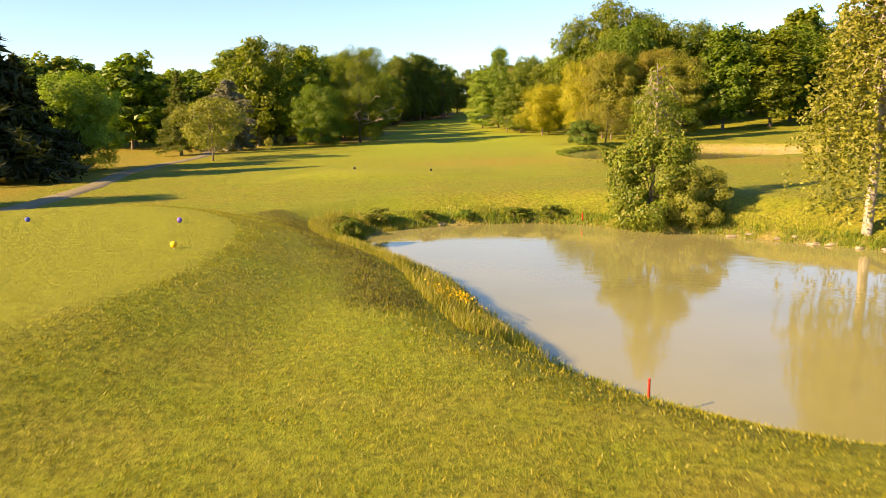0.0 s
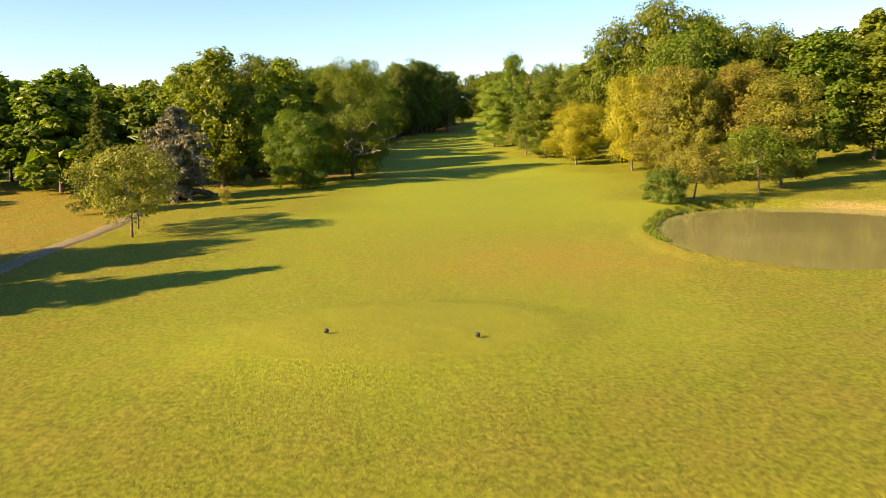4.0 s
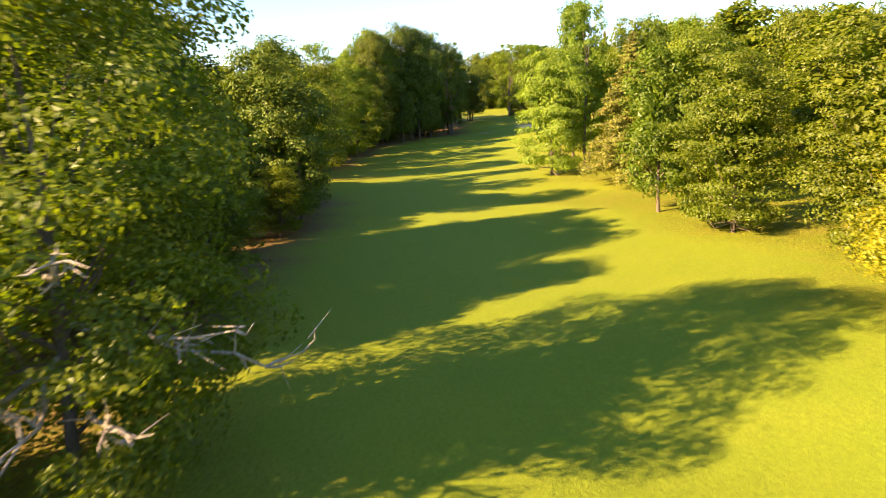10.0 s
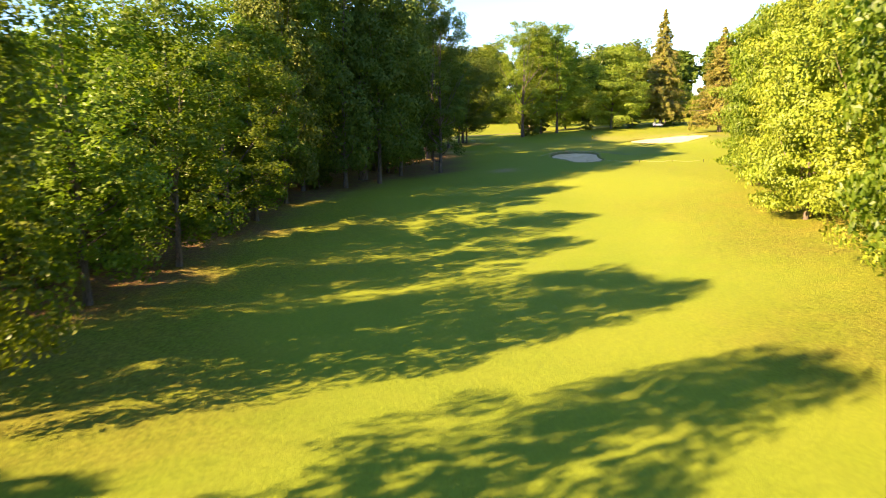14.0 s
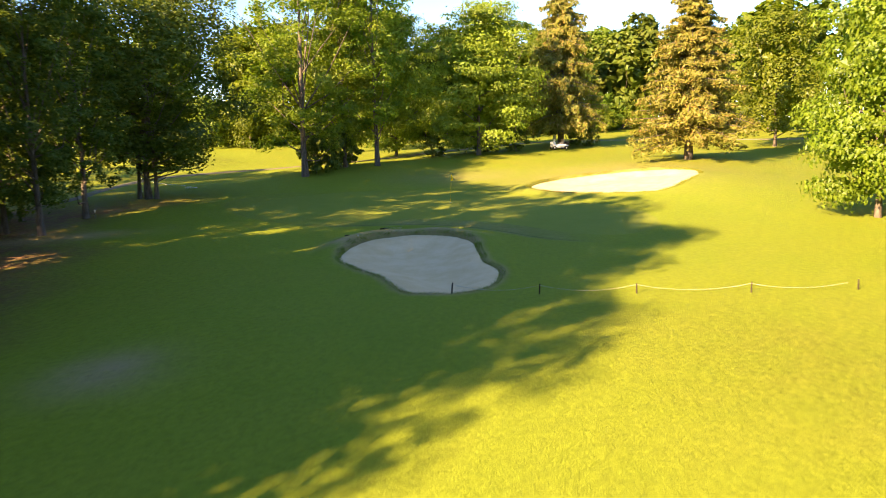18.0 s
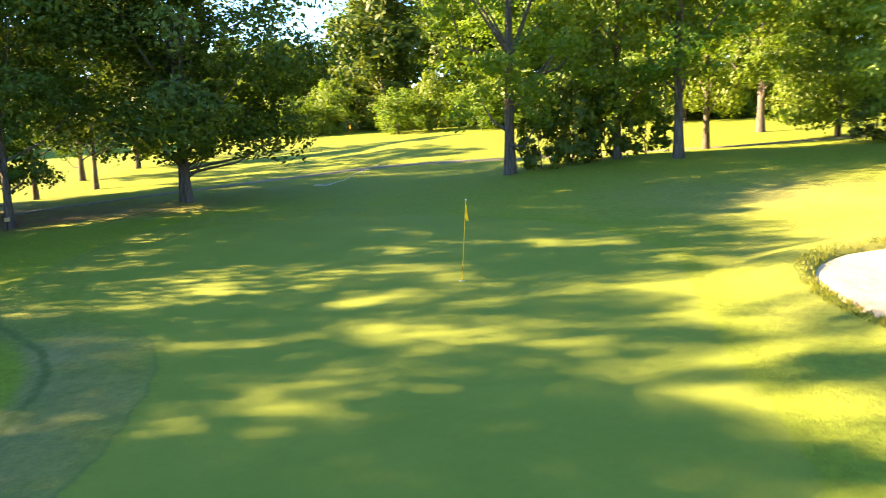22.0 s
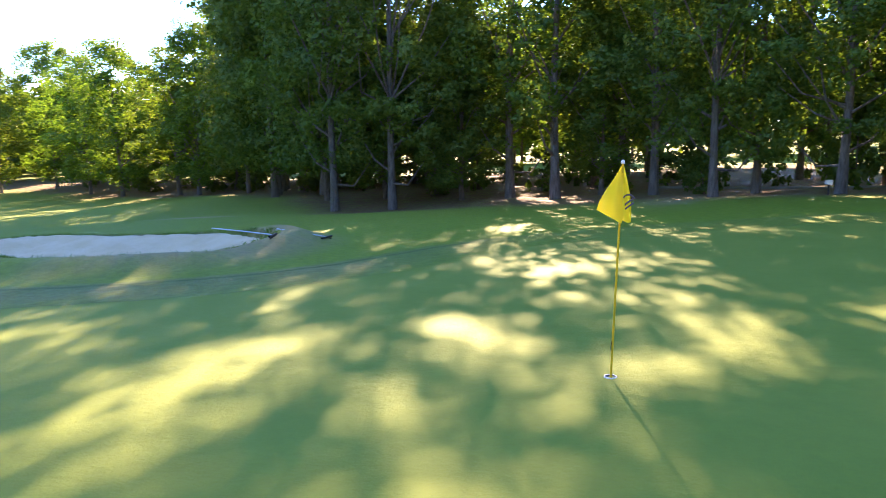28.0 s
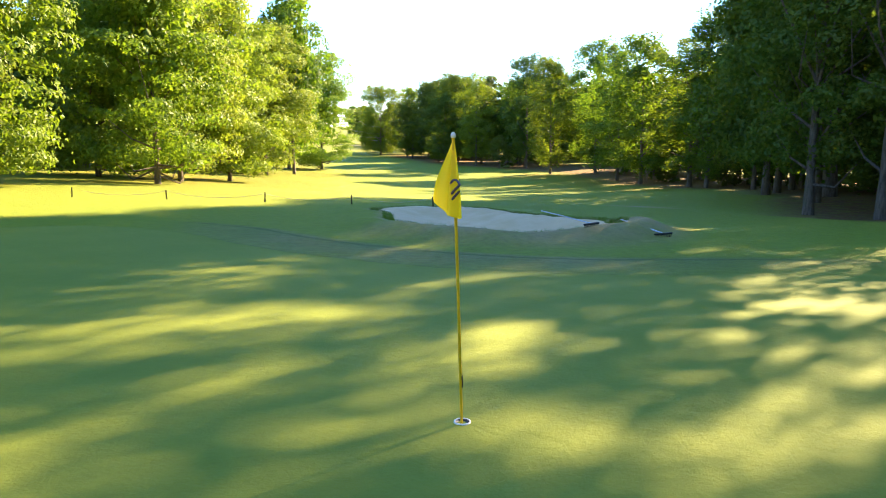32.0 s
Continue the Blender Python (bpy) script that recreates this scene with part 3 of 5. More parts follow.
def tubes(paths, sides=7):
    """Tapered tubes along lists of (x, y, z, radius)."""
    verts, faces, base = [], [], 0
    for path in paths:
        p = np.array(path, float)
        pts, rad = p[:, :3], p[:, 3]
        way = np.gradient(pts, axis=0)
        way /= np.linalg.norm(way, axis=1, keepdims=True) + 1e-9
        ref = np.where(np.abs(way[:, 2:3]) > 0.9, [[1.0, 0, 0]], [[0, 0, 1.0]])
        u = np.cross(way, ref)
        u /= np.linalg.norm(u, axis=1, keepdims=True) + 1e-9
        v = np.cross(way, u)
        a = np.arange(sides) / sides * 2 * math.pi
        ring = pts[:, None] + rad[:, None, None] * (np.cos(a)[None, :, None] * u[:, None] + np.sin(a)[None, :, None] * v[:, None])
        verts.append(ring.reshape(-1, 3))
        i = base + np.arange(len(pts) * sides).reshape(len(pts), sides)
        j = np.roll(i, -1, 1)
        faces.append(np.stack([i[:-1], j[:-1], j[1:], i[1:]], -1).reshape(-1, 4))
        base += len(pts) * sides
    return np.concatenate(verts), np.concatenate(faces)


def unit(v):
    return v / (np.linalg.norm(v, axis=-1, keepdims=True) + 1e-9)


def leaf_sheets(rng, at, face, size, long=1.0, droop=0.25):
    """A small folded blade at each place: two sides that meet on a midrib."""
    n = len(at)
    face = unit(face)
    way = unit(np.cross(face, rng.normal(size=(n, 3))))
    way[:, 2] -= droop
    way = unit(way)
    side = unit(np.cross(face, way))
    s = size * rng.uniform(0.65, 1.3, n)[:, None]
    fold = face * s * 0.12
    base, tip = at - way * s * 0.5 * long, at + way * s * 0.5 * long
    left, right = at + side * s * 0.33 - fold, at - side * s * 0.33 - fold
    verts = np.stack([base, left, tip, right], 1).reshape(-1, 3)
    return verts, np.arange(4 * n).reshape(n, 4)


def clump_leaves(rng, centres, radii, count, size, droop=0.25, heart=None, flat=0.72):
    share = radii**2.2 / (radii**2.2).sum()
    which = rng.choice(len(centres), count, p=share)
    axes = rng.uniform(0.6, 1.25, (len(centres), 3)) * np.array([1, 1, flat])
    d = unit(rng.normal(size=(count, 3)))
    under = (d[:, 2] < -0.2) & (rng.uniform(0, 1, count) < 0.35)
    d[under, 2] *= -1
    deep = np.where(rng.uniform(0, 1, count) < 0.66, rng.uniform(0.7, 1.05, count), rng.uniform(0.2, 1.0, count) ** 0.6)
    deep = np.where(rng.uniform(0, 1, count) < 0.1, deep * rng.uniform(1.05, 1.4, count), deep)
    at = centres[which] + d * deep[:, None] * axes[which] * radii[which][:, None]
    face = d + rng.normal(size=(count, 3)) * 0.5 + np.array([0, 0, 0.4])
    if heart is not None:
        face = face + 0.55 * unit(at - heart)
    return leaf_sheets(rng, at, face, size, droop=droop)


def broadleaf(seed, tall, wide, count, size, clumps=90, bare=0.16, top=0.5, lumps=1.0, limbs=16, puff=1.0, flat=0.85, inner=0.07, stem=1.0):
    """A trunk with limbs, and a crown of leaf clumps with an uneven outline and gaps."""
    rng = np.random.default_rng(seed)
    low = bare * tall
    rx, rz = wide / 2, (tall - low) / 2
    cz = low + rz
    cent, rad = [], []
    lobes = rng.uniform(0, 2 * math.pi, 5)
    for i in range(clumps):
        h = rng.uniform(-0.92, 0.9)
        a = rng.uniform(0, 2 * math.pi)
        side = (1 - max(h, 0) ** 2.2) ** top if h > 0 else (1 - 0.45 * (-h) ** 2.5)
        bulge = 0.86 + 0.16 * lumps * math.sin(2 * a + lobes[0] + 3 * h) * math.cos(3 * h + lobes[1]) + 0.1 * lumps * math.sin(5 * a + lobes[2] + 5 * h)
        k = bulge * rng.uniform(0.1, 1.0) ** 0.38
        r = wide * rng.uniform(0.065, 0.14) * puff
        c = np.array([math.cos(a) * k * rx * side, math.sin(a) * k * rx * side, cz + h * rz])
        c[2] = max(c[2], low * 0.8 + r * 0.5)
        cent.append(c)
        rad.append(r)
    for k in range(6):
        cent.append(np.array([rng.normal() * 0.05 * wide, rng.normal() * 0.05 * wide, cz + (0.6 + 0.06 * k) * rz]))
        rad.append(wide * (0.14 - 0.012 * k) * puff)
    cent, rad = np.array(cent), np.array(rad)
    verts, faces = clump_leaves(rng, cent, rad, count, size, heart=np.array([0, 0, cz - 0.2 * rz]), flat=flat)
    # oversized leaves hidden inside the crown, added to block light and darken it
    if inner:
        n = int(count * inner)
        d = unit(rng.normal(size=(n, 3))) * (rng.uniform(0, 1, n) ** 0.5)[:, None]
        at = d * [0.52 * rx, 0.52 * rx, 0.66 * rz] + [0, 0, cz + 0.05 * rz]
        v2, f2 = leaf_sheets(rng, at, d + rng.normal(size=(n, 3)) * 0.7, size * 2.3)
        verts, faces = np.concatenate([verts, v2]), np.concatenate([faces, f2 + len(verts)])
    crown = mesh_of("crown", verts, faces)
    # trunk and limbs
    tr = (0.0068 * tall + 0.006 * wide) * stem
    lean = rng.uniform(-0.03, 0.03, 2) * tall

    def spine(t):
        return np.array([lean[0] * t * t + 0.12 * math.sin(5 * t + seed), lean[1] * t * t + 0.12 * math.cos(4 * t + seed), t * tall * 0.86])

    paths = [[(*(spine(t) - ([0, 0, 0.3] if t == 0 else [0, 0, 0])), tr * (1.5 if t == 0 else 1.0 if t < 0.15 else (1 - t) ** 0.8 + 0.05)) for t in np.linspace(0, 1, 12)]]
    for i in rng.permutation(len(cent))[:limbs]:
        goal = cent[i]
        t0 = np.clip((goal[2] / tall) * rng.uniform(0.45, 0.75), bare * 0.8, 0.8)
        a = spine(t0)
        r0 = tr * ((1 - t0) ** 0.8) * 0.5
        midp = a * 0.5 + goal * 0.5 + np.array([0, 0, -0.04 * wide]) + rng.normal(size=3) * 0.03 * wide
        paths.append([(*a, r0), (*(a * 0.75 + midp * 0.25), r0 * 0.8), (*midp, r0 * 0.55), (*(midp * 0.45 + goal * 0.55), r0 * 0.35), (*goal, r0 * 0.12)])
    tv, tf = tubes(paths, 7)
    return mesh_of("trunk", tv, tf, True), crown


def conifer(seed, tall, wide, tiers, count, size, bare=0.06, droop=0.35, flat_top=False, boughs=9):
    """A straight stem with uneven drooping boughs set with hanging needle sprays."""
    rng = np.random.default_rng(seed)
    paths = [[(0, 0, -0.2, 0.02 * tall), (0, 0, 0.3 * tall, 0.014 * tall), (0, 0, 0.98 * tall, 0.02)]]
    at, face = [], []
    per = max(8, count // (tiers * boughs))
    for k in range(tiers * boughs):
        t = (k + rng.uniform(-0.5, 0.5) * boughs) / (tiers * boughs)
        t = min(max(t, 0.0), 1.0)
        z = tall * (bare + (1 - bare) * t)
        reach = wide / 2 * (((1 - t) ** 0.85) if not flat_top else (0.6 + 0.4 * math.sin(math.pi * min(1, t * 1.1 + 0.1)))) + 0.2
        if flat_top and t > 0.7:
            reach *= 1.6 * (1.05 - t) + 0.3
        a = k * 2.4 + rng.uniform(-0.5, 0.5)
        r = reach * rng.uniform(0.5, 1.15)
        sag, rise = droop * rng.uniform(0.6, 1.4), rng.uniform(0.05, 0.3)
        bend = rng.uniform(-0.25, 0.25)
        u = np.linspace(0, 1, 5)

        def line(u):
            turn = a + bend * u
            return np.stack([np.cos(turn) * r * u, np.sin(turn) * r * u, z + (rise * u - sag * u * u * 1.2 + 0.3 * sag * u**4) * r], 1)

        paths.append([(*p, w) for p, w in zip(line(u), 0.012 * r * (1 - u) + 0.012)])
        n = max(5, int(per * r / (wide * 0.3)))
        u = rng.uniform(0.15, 1.05, n)
        p = line(u)
        side = rng.normal(size=n) * 0.17 * r * (1.2 - u)
        p[:, 0] -= math.sin(a) * side
        p[:, 1] += math.cos(a) * side
        p[:, 2] -= np.abs(rng.normal(size=n)) * 0.1 * r * (0.4 + droop) + 0.15 * np.abs(side)
        at.append(p)
        face.append(np.stack([np.cos(a) * 0.6 * np.ones(n), np.sin(a) * 0.6 * np.ones(n), 0.6 * np.ones(n)], 1) + rng.normal(size=(n, 3)) * 0.7)
    at, face = np.concatenate(at), np.concatenate(face)
    v, f = leaf_sheets(rng, at, face, size, 2.2, 0.6)
    tv, tf = tubes(paths, 5)
    return mesh_of("trunk", tv, tf, True), mesh_of("crown", v, f)


def weeper(seed, tall, wide, strands, per, size):
    """A slender stem with fine twigs that hang down in curtains."""
    rng = np.random.default_rng(seed)
    paths = [[(0, 0, -0.2, 0.016 * tall), (0.1, 0.05, 0.4 * tall, 0.012 * tall), (0.0, 0.15, 0.75 * tall, 0.006 * tall), (0.1, 0.1, tall, 0.015)]]
    at = []
    for k in range(strands):
        t = rng.uniform(0.35, 0.97)
        a = rng.uniform(0, 2 * math.pi)
        r = wide / 2 * rng.uniform(0.35, 1.0) * (1.15 - t) ** 0.5
        z0 = t * tall
        arch = np.array([[0, 0, z0], [0.5 * math.cos(a) * r, 0.5 * math.sin(a) * r, z0 + 0.1 * r + 0.02 * tall], [math.cos(a) * r, math.sin(a) * r, z0 - 0.05 * tall]])
        if k % 3 == 0:
            paths.append([(*arch[0], 0.05), (*arch[1], 0.03), (*arch[2], 0.012)])
        length = min(z0 * 0.86, tall * rng.uniform(0.15, 0.5))
        u = rng.uniform(0, 1, per)
        h = np.where(u < 0.35, u / 0.35, 1.0)
        px = math.cos(a) * r * (0.45 + 0.55 * h) + rng.normal(size=per) * 0.09
        py = math.sin(a) * r * (0.45 + 0.55 * h) + rng.normal(size=per) * 0.09
        pz = z0 + np.where(u < 0.35, 0.08 * r * (1 - h), -(u - 0.35) / 0.65 * length)
        at.append(np.stack([px, py, pz], 1))
    at = np.concatenate(at)
    v, f = leaf_sheets(rng, at, rng.normal(size=at.shape) + [0, 0, 0.3], size, 1.1, 0.9)
    tv, tf = tubes(paths, 6)
    return mesh_of("trunk", tv, tf, True), mesh_of("crown", v, f)


STOCK = {}


def stock(kind, name, label, bark, leaf, meshes, tall, wide):
    """The first tree of a kind; others are copied from it."""
    STOCK[kind] = (name, label, bark, leaf, meshes, tall, wide, [])


OAK_L = "broad oak with a dense sunlit green crown"
stock("oak1", "oak_tree", OAK_L, M_BARK, M_OAK, broadleaf(11, 20, 16, 62000, 0.228, 210, 0.03, 0.5, 1.2, 30, 0.9, inner=0), 20, 16)
stock("oak2", "oak_tree", OAK_L, M_BARK, M_OAK, broadleaf(12, 20, 15, 13000, 0.46, 140, 0.1, 0.5, 1.2, 14), 20, 15)
stock("oak3", "oak_tree", OAK_L, M_BARK, M_OAK, broadleaf(13, 20, 13, 13000, 0.42, 130, 0.1, 0.5, 1.2, 14), 20, 13)
stock("maple", "maple_tree", "low-branched maple with a rounded fresh green crown", M_BARK, M_FRESH, broadleaf(21, 14, 13, 40000, 0.25, 130, 0.03, 0.5, 0.9, 18), 14, 13)
stock("wood1", "forest_tree", "tall woodland tree with a high green crown", M_BARK, M_OAK, broadleaf(31, 24, 12, 17000, 0.36, 130, 0.07, 0.5, 1.1, 16, 1.1, inner=0.02), 24, 12)
stock("wood2", "forest_tree", "tall woodland tree with a high green crown", M_BARK, M_DARK, broadleaf(32, 24, 13, 17000, 0.365, 130, 0.06, 0.5, 1.1, 16, 1.1, inner=0.02), 24, 13)
stock("wood3", "forest_tree", "tall woodland tree with a pale green crown", M_BARK, M_FRESH, broadleaf(33, 24, 11, 17000, 0.34, 130, 0.07, 0.5, 1.2, 16, 1.1, inner=0.02), 24, 11)
stock("thin", "forest_tree", "slim tall tree with a thin see-through crown", M_BARK, M_FRESH, broadleaf(34, 24, 8, 10000, 0.3, 140, 0.15, 0.4, 1.4, 16, 1.0, inner=0), 24, 8)
stock("beech", "hornbeam_tree", "dense hornbeam leafy down to the ground", M_BARK, M_LIGHT, broadleaf(43, 18, 13, 32000, 0.27, 170, 0.0, 0.5, 0.9, 18, 1.15, 0.4), 18, 13)
stock("shade", "shade_tree", "dark tree with three leaning trunks beside the green", M_BARK, M_DARK, broadleaf(44, 17, 14, 34000, 0.255, 130, 0.12, 0.5, 1.0, 26, 1.1, inner=0), 17, 14)
stock("airy", "forest_tree", "tall slender woodland tree with a loose crown", M_BARK, M_OAK, broadleaf(38, 24, 10, 18000, 0.26, 190, 0.08, 0.5, 1.3, 20, 0.72, inner=0), 24, 10)
stock("belt", "forest_tree", "woodland tree with a bare stem at the back of the woods", M_BARK, M_OAK, broadleaf(39, 20, 11, 4500, 0.65, 80, 0.2, 0.5, 1.1, 8, 1.25, inner=0), 20, 11)
stock("high", "forest_tree", "tall shaded tree with a bare lower stem beside the green", M_BARK, M_DARK, broadleaf(46, 20, 11, 12000, 0.34, 90, 0.2, 0.5, 1.1, 14, 1.25, inner=0), 20, 11)
stock("great", "forest_tree", "tall dark tree with a thick trunk beside the green", M_BARK, M_DARK, broadleaf(47, 24, 13, 17000, 0.36, 120, 0.16, 0.5, 1.1, 18, 1.25, stem=2.1), 24, 13)
stock("full", "hornbeam_tree", "dense hornbeam leafy down to the ground", M_BARK, M_LIGHT, broadleaf(35, 18, 13, 28000, 0.29, 150, 0.0, 0.5, 0.9, 14, 1.25, 0.38), 18, 13)
stock("core1", "forest_tree", "tall woodland tree in the depth of the woods", M_BARK, M_OAK, broadleaf(36, 24, 11, 6000, 0.68, 80, 0.08, 0.5, 1.1, 8, 1.25), 24, 11)
stock("core2", "forest_tree", "tall woodland tree in the depth of the woods", M_BARK, M_DARK, broadleaf(37, 24, 12, 6000, 0.68, 80, 0.06, 0.5, 1.1, 8, 1.25), 24, 12)
stock("far1", "distant_tree", "distant woodland tree with a dark green crown", M_BARK, M_DARK, broadleaf(41, 22, 15, 2200, 1.25, 60, 0.0, 0.5, 1.2, 3), 22, 15)
stock("far2", "distant_tree", "distant woodland tree with a green crown", M_BARK, M_OAK, broadleaf(42, 22, 14, 2200, 1.25, 60, 0.0, 0.5, 1.2, 3), 22, 14)
stock("far3", "distant_tree", "distant woodland tree with a green crown down to the grass", M_BARK, M_OAK, broadleaf(45, 22, 14, 7000, 0.68, 90, 0.0, 0.5, 1.1, 5, 1.2), 22, 14)
stock("gold", "golden_tree", "golden yellow-leaved tree with a rounded crown", M_BARK, M_YELLOW, broadleaf(51, 13, 13, 32000, 0.23, 120, 0.1, 0.5, 1.0, 16), 13, 13)
stock("bronze", "bronze_tree", "bronze-brown leaved tree with a spreading crown", M_BARK, M_BROWN, broadleaf(52, 16, 11, 27000, 0.25, 120, 0.06, 0.45, 1.0, 16), 16, 11)
stock("apple", "apple_tree", "small gnarled fruit tree with thin foliage", M_BARK, M_BIRCH, broadleaf(53, 6, 7, 7500, 0.19, 70, 0.2, 0.5, 1.3, 14, inner=0), 6, 7)
stock("spruce", "spruce_tree", "tall spruce with drooping olive boughs", M_BARK, M_SPRUCE, conifer(61, 20, 10, 34, 60000, 0.19, 0.1, boughs=11), 20, 10)
stock("darkfir", "spruce_tree", "dark spruce beside the tee, shade coloured into its needles", M_BARK, M_SPRUCE_SHADED, conifer(62, 17, 13, 20, 9000, 0.6, 0.1, 0.4), 17, 13)
stock("cedar", "cedar_tree", "grey-blue cedar with layered feathery boughs", M_BARK, M_CEDAR, conifer(63, 14, 12, 15, 14000, 0.36, 0.05, 0.3, True), 14, 12)
stock("birch", "birch_tree", "slender birch with thin hanging twigs", M_BARK_PALE, M_BIRCH, weeper(71, 9, 4.5, 95, 46, 0.15), 9, 4.5)
stock("willow", "weeping_tree", "weeping birch with long hanging leafy twigs", M_BARK_PALE, M_BIRCH, weeper(72, 15, 8, 330, 62, 0.2), 15, 8)
stock("bush", "bush", "dense rounded green bush on the bank", M_BARK, M_BUSH, broadleaf(81, 4.5, 6, 22000, 0.165, 90, 0.0, 0.5, 1.0, 10, inner=0), 4.5, 6)
stock("thicket", "undergrowth_shrub", "loose sunlit shrub at the edge of distant woods", M_BARK, M_OAK, broadleaf(48, 6, 9, 4200, 0.34, 60, 0.0, 0.5, 1.3, 8, inner=0.05), 6, 9)
stock("shrub", "undergrowth_shrub", "loose shaded shrub under the trees", M_BARK, M_DARK, broadleaf(82, 3, 4, 1500, 0.3, 30, 0.02, 0.5, 1.4, 10, inner=0), 3, 4)


def plant(kind, x, y, tall, wide=None, turn=None, leaf=None, label="", group="", bark=None, sink=0.0):
    name, text, kbark, kleaf, (trunk, crown), t0, w0, made = STOCK[kind]
    wide = wide or w0 * tall / t0
    turn = (x * 37 + y * 91) % 360 if turn is None else turn
    s = Matrix.Diagonal((wide / w0, wide / w0, tall / t0, 1))
    m = pose(x, y, z_at(x, y) - sink, 0, 0, turn) @ s
    if made:
        ob = copy_thing(made[0], m)
        ob.matrix_basis = m
    else:
        ob = thing(name, text, "bush" if "bush" in name or "shrub" in name else "tree", group)
        part("trunk", trunk, kbark, ob)
        part("crown", crown, kleaf, ob)
        made.append(ob)
        ob.matrix_basis = m
    for child in ob.children:
        mat = (leaf or kleaf) if child.name.startswith("crown") else (bark or kbark)
        child.material_slots[0].link = "OBJECT"
        child.material_slots[0].material = mat
    ob["label"] = label or text
    if group:
        ob["group"] = group
    return ob


# by the first pond and the tee
plant("birch", -37.2, -307.6, 8.8, 4.6)
plant("bush", -37.4, -308, 4.9, 6.2)
plant("bush", -34.9, -308.6, 2.9, 4.4, leaf=M_BIRCH, label="low yellow-green bush leaning over the pond bank")
plant("willow", -28.3, -314, 13.2, 9)
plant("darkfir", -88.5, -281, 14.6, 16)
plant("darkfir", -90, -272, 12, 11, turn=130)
plant("maple", -87, -265.8, 10.6, 11, leaf=M_LIGHT, label="spreading lime-green tree beside the gravel path")
plant("maple", -88, -306.6, 10, 10, leaf=M_OAK)
plant("apple", -76, -252.4, 8, 9.6, leaf=M_BIRCH, label="small spreading fruit tree with olive-green foliage")
plant("apple", -77.1, -246.8, 6.6, 7, leaf=M_OAK)
plant("spruce", -85.5, -232.5, 13, 7.4, leaf=M_DARK, label="narrow dark green tree beside the rough")
plant("cedar", -80.8, -220.6, 12.1, 10.8)
plant("spruce", -78.5, -201.4, 6.9, 3.3)
plant("maple", -66.2, -209.5, 11, 12, leaf=M_OAK)
great_oak = plant("oak1", -59.4, -194.4, 19.4, 16, turn=0, label="great spreading oak with dead twigs beside the fairway")
drng = np.random.default_rng(8)
for a, z0, r1, z1 in ((-75, 5, 8.6, 4.6), (-58, 4, 9.2, 5.4), (-40, 6, 9.0, 7.0), (-92, 4.5, 8.4, 6.4), (-20, 5, 8.8, 5.2), (-66, 8, 9.4, 9.6)):
    a = radians(a)
    dead = []
    stem = [np.array([math.cos(a) * r1 * u, math.sin(a) * r1 * u, z0 + (z1 - z0) * u * u]) + drng.normal(size=3) * 0.25 * u for u in np.linspace(0.1, 1, 7)]
    dead.append([(*p, 0.11 * (1 - 0.8 * k / 6)) for k, p in enumerate(stem)])
    for k in (3, 4, 5, 6, 4, 5):
        d = drng.normal(size=3) * [0.7, 0.7, 0.6] + [0.4 * math.cos(a), 0.4 * math.sin(a), 0.4]
        q = stem[k] + d * drng.uniform(0.5, 1.0)
        dead.append([(*stem[k], 0.045), (*(stem[k] * 0.5 + q * 0.5 + drng.normal(size=3) * 0.08), 0.03), (*q, 0.01)])
        e = q + drng.normal(size=3) * 0.45
        dead.append([(*((stem[k] + q) / 2), 0.025), (*e, 0.007)])
    part("dead_branch", mesh_of("dead_branch", *tubes(dead, 6), True), M_DEAD, great_oak, "bare grey dead branch")
plant("bush", -25.9, -247.5, 3.2, 5.1, label="dark round bush on the bank of the further pond", leaf=M_DARK)
plant("apple", -22.2, -246.1, 5.4, 8, leaf=M_BROWN, label="small spreading tree with brownish leaves above the pond")
plant("apple", -12.5, -239.8, 7.2, 10, leaf=M_OAK, label="spreading low tree behind the pond")
plant("bush", -54.6, -312.4, 1.2, 1.9, label="small green bush on the near pond bank")
for x, y, h, w, leaf in ((-53.4, -306.4, 0.8, 2.2, M_BIRCH), (-50.4, -305, 0.55, 2.0, M_DARK), (-47.9, -304.3, 0.5, 1.5, M_BUSH), (-44.8, -304, 0.6, 2.5, M_BUSH), (-42.5, -304.3, 0.7, 2.0, M_DARK), (-55, -308.6, 0.6, 1.8, M_DARK)):
    plant("shrub", x, y, h, w, leaf=leaf, label="low waterside bush on the pond bank", group="bushes on the pond bank")
plant("apple", -57.9, -116.1, 6, 4.2, leaf=M_DARK, label="small slender dark tree at the edge of the woods")
plant("shrub", -60.5, -117.5, 2.6, 4, leaf=M_BIRCH, label="low sunlit shrub at the edge of the woods")
# right-hand side of the fairway
for kind, x, y, h, w in (("bronze", -15.7, -226.5, 14.3, 9.1), ("bronze", -15, -218.6, 15.2, 10), ("bronze", -8.4, -225.9, 14.5, 10), ("bronze", -7.9, -236.5, 12.7, 10),
                         ("bronze", -3.6, -217.4, 15.4, 10.9)):
    plant(kind, x, y, h, w, group="bronze trees above the pond")
for x, y, h, w in ((-3, -184, 28.5, 17), (6, -178, 26, 15), (4, -194, 22.5, 14), (-9, -176, 26, 14), (13, -188, 22.5, 14), (-6, -200, 21, 13)):
    plant("oak2", x, y, h, w, leaf=M_OAK, label="tall full-crowned oak rising above its neighbours", group="tall oaks beyond the fairway")
plant("gold", -15, -204.2, 14.2, 11.8, leaf=M_YELLOW)
plant("gold", -19, -185.1, 10.9, 13.2)
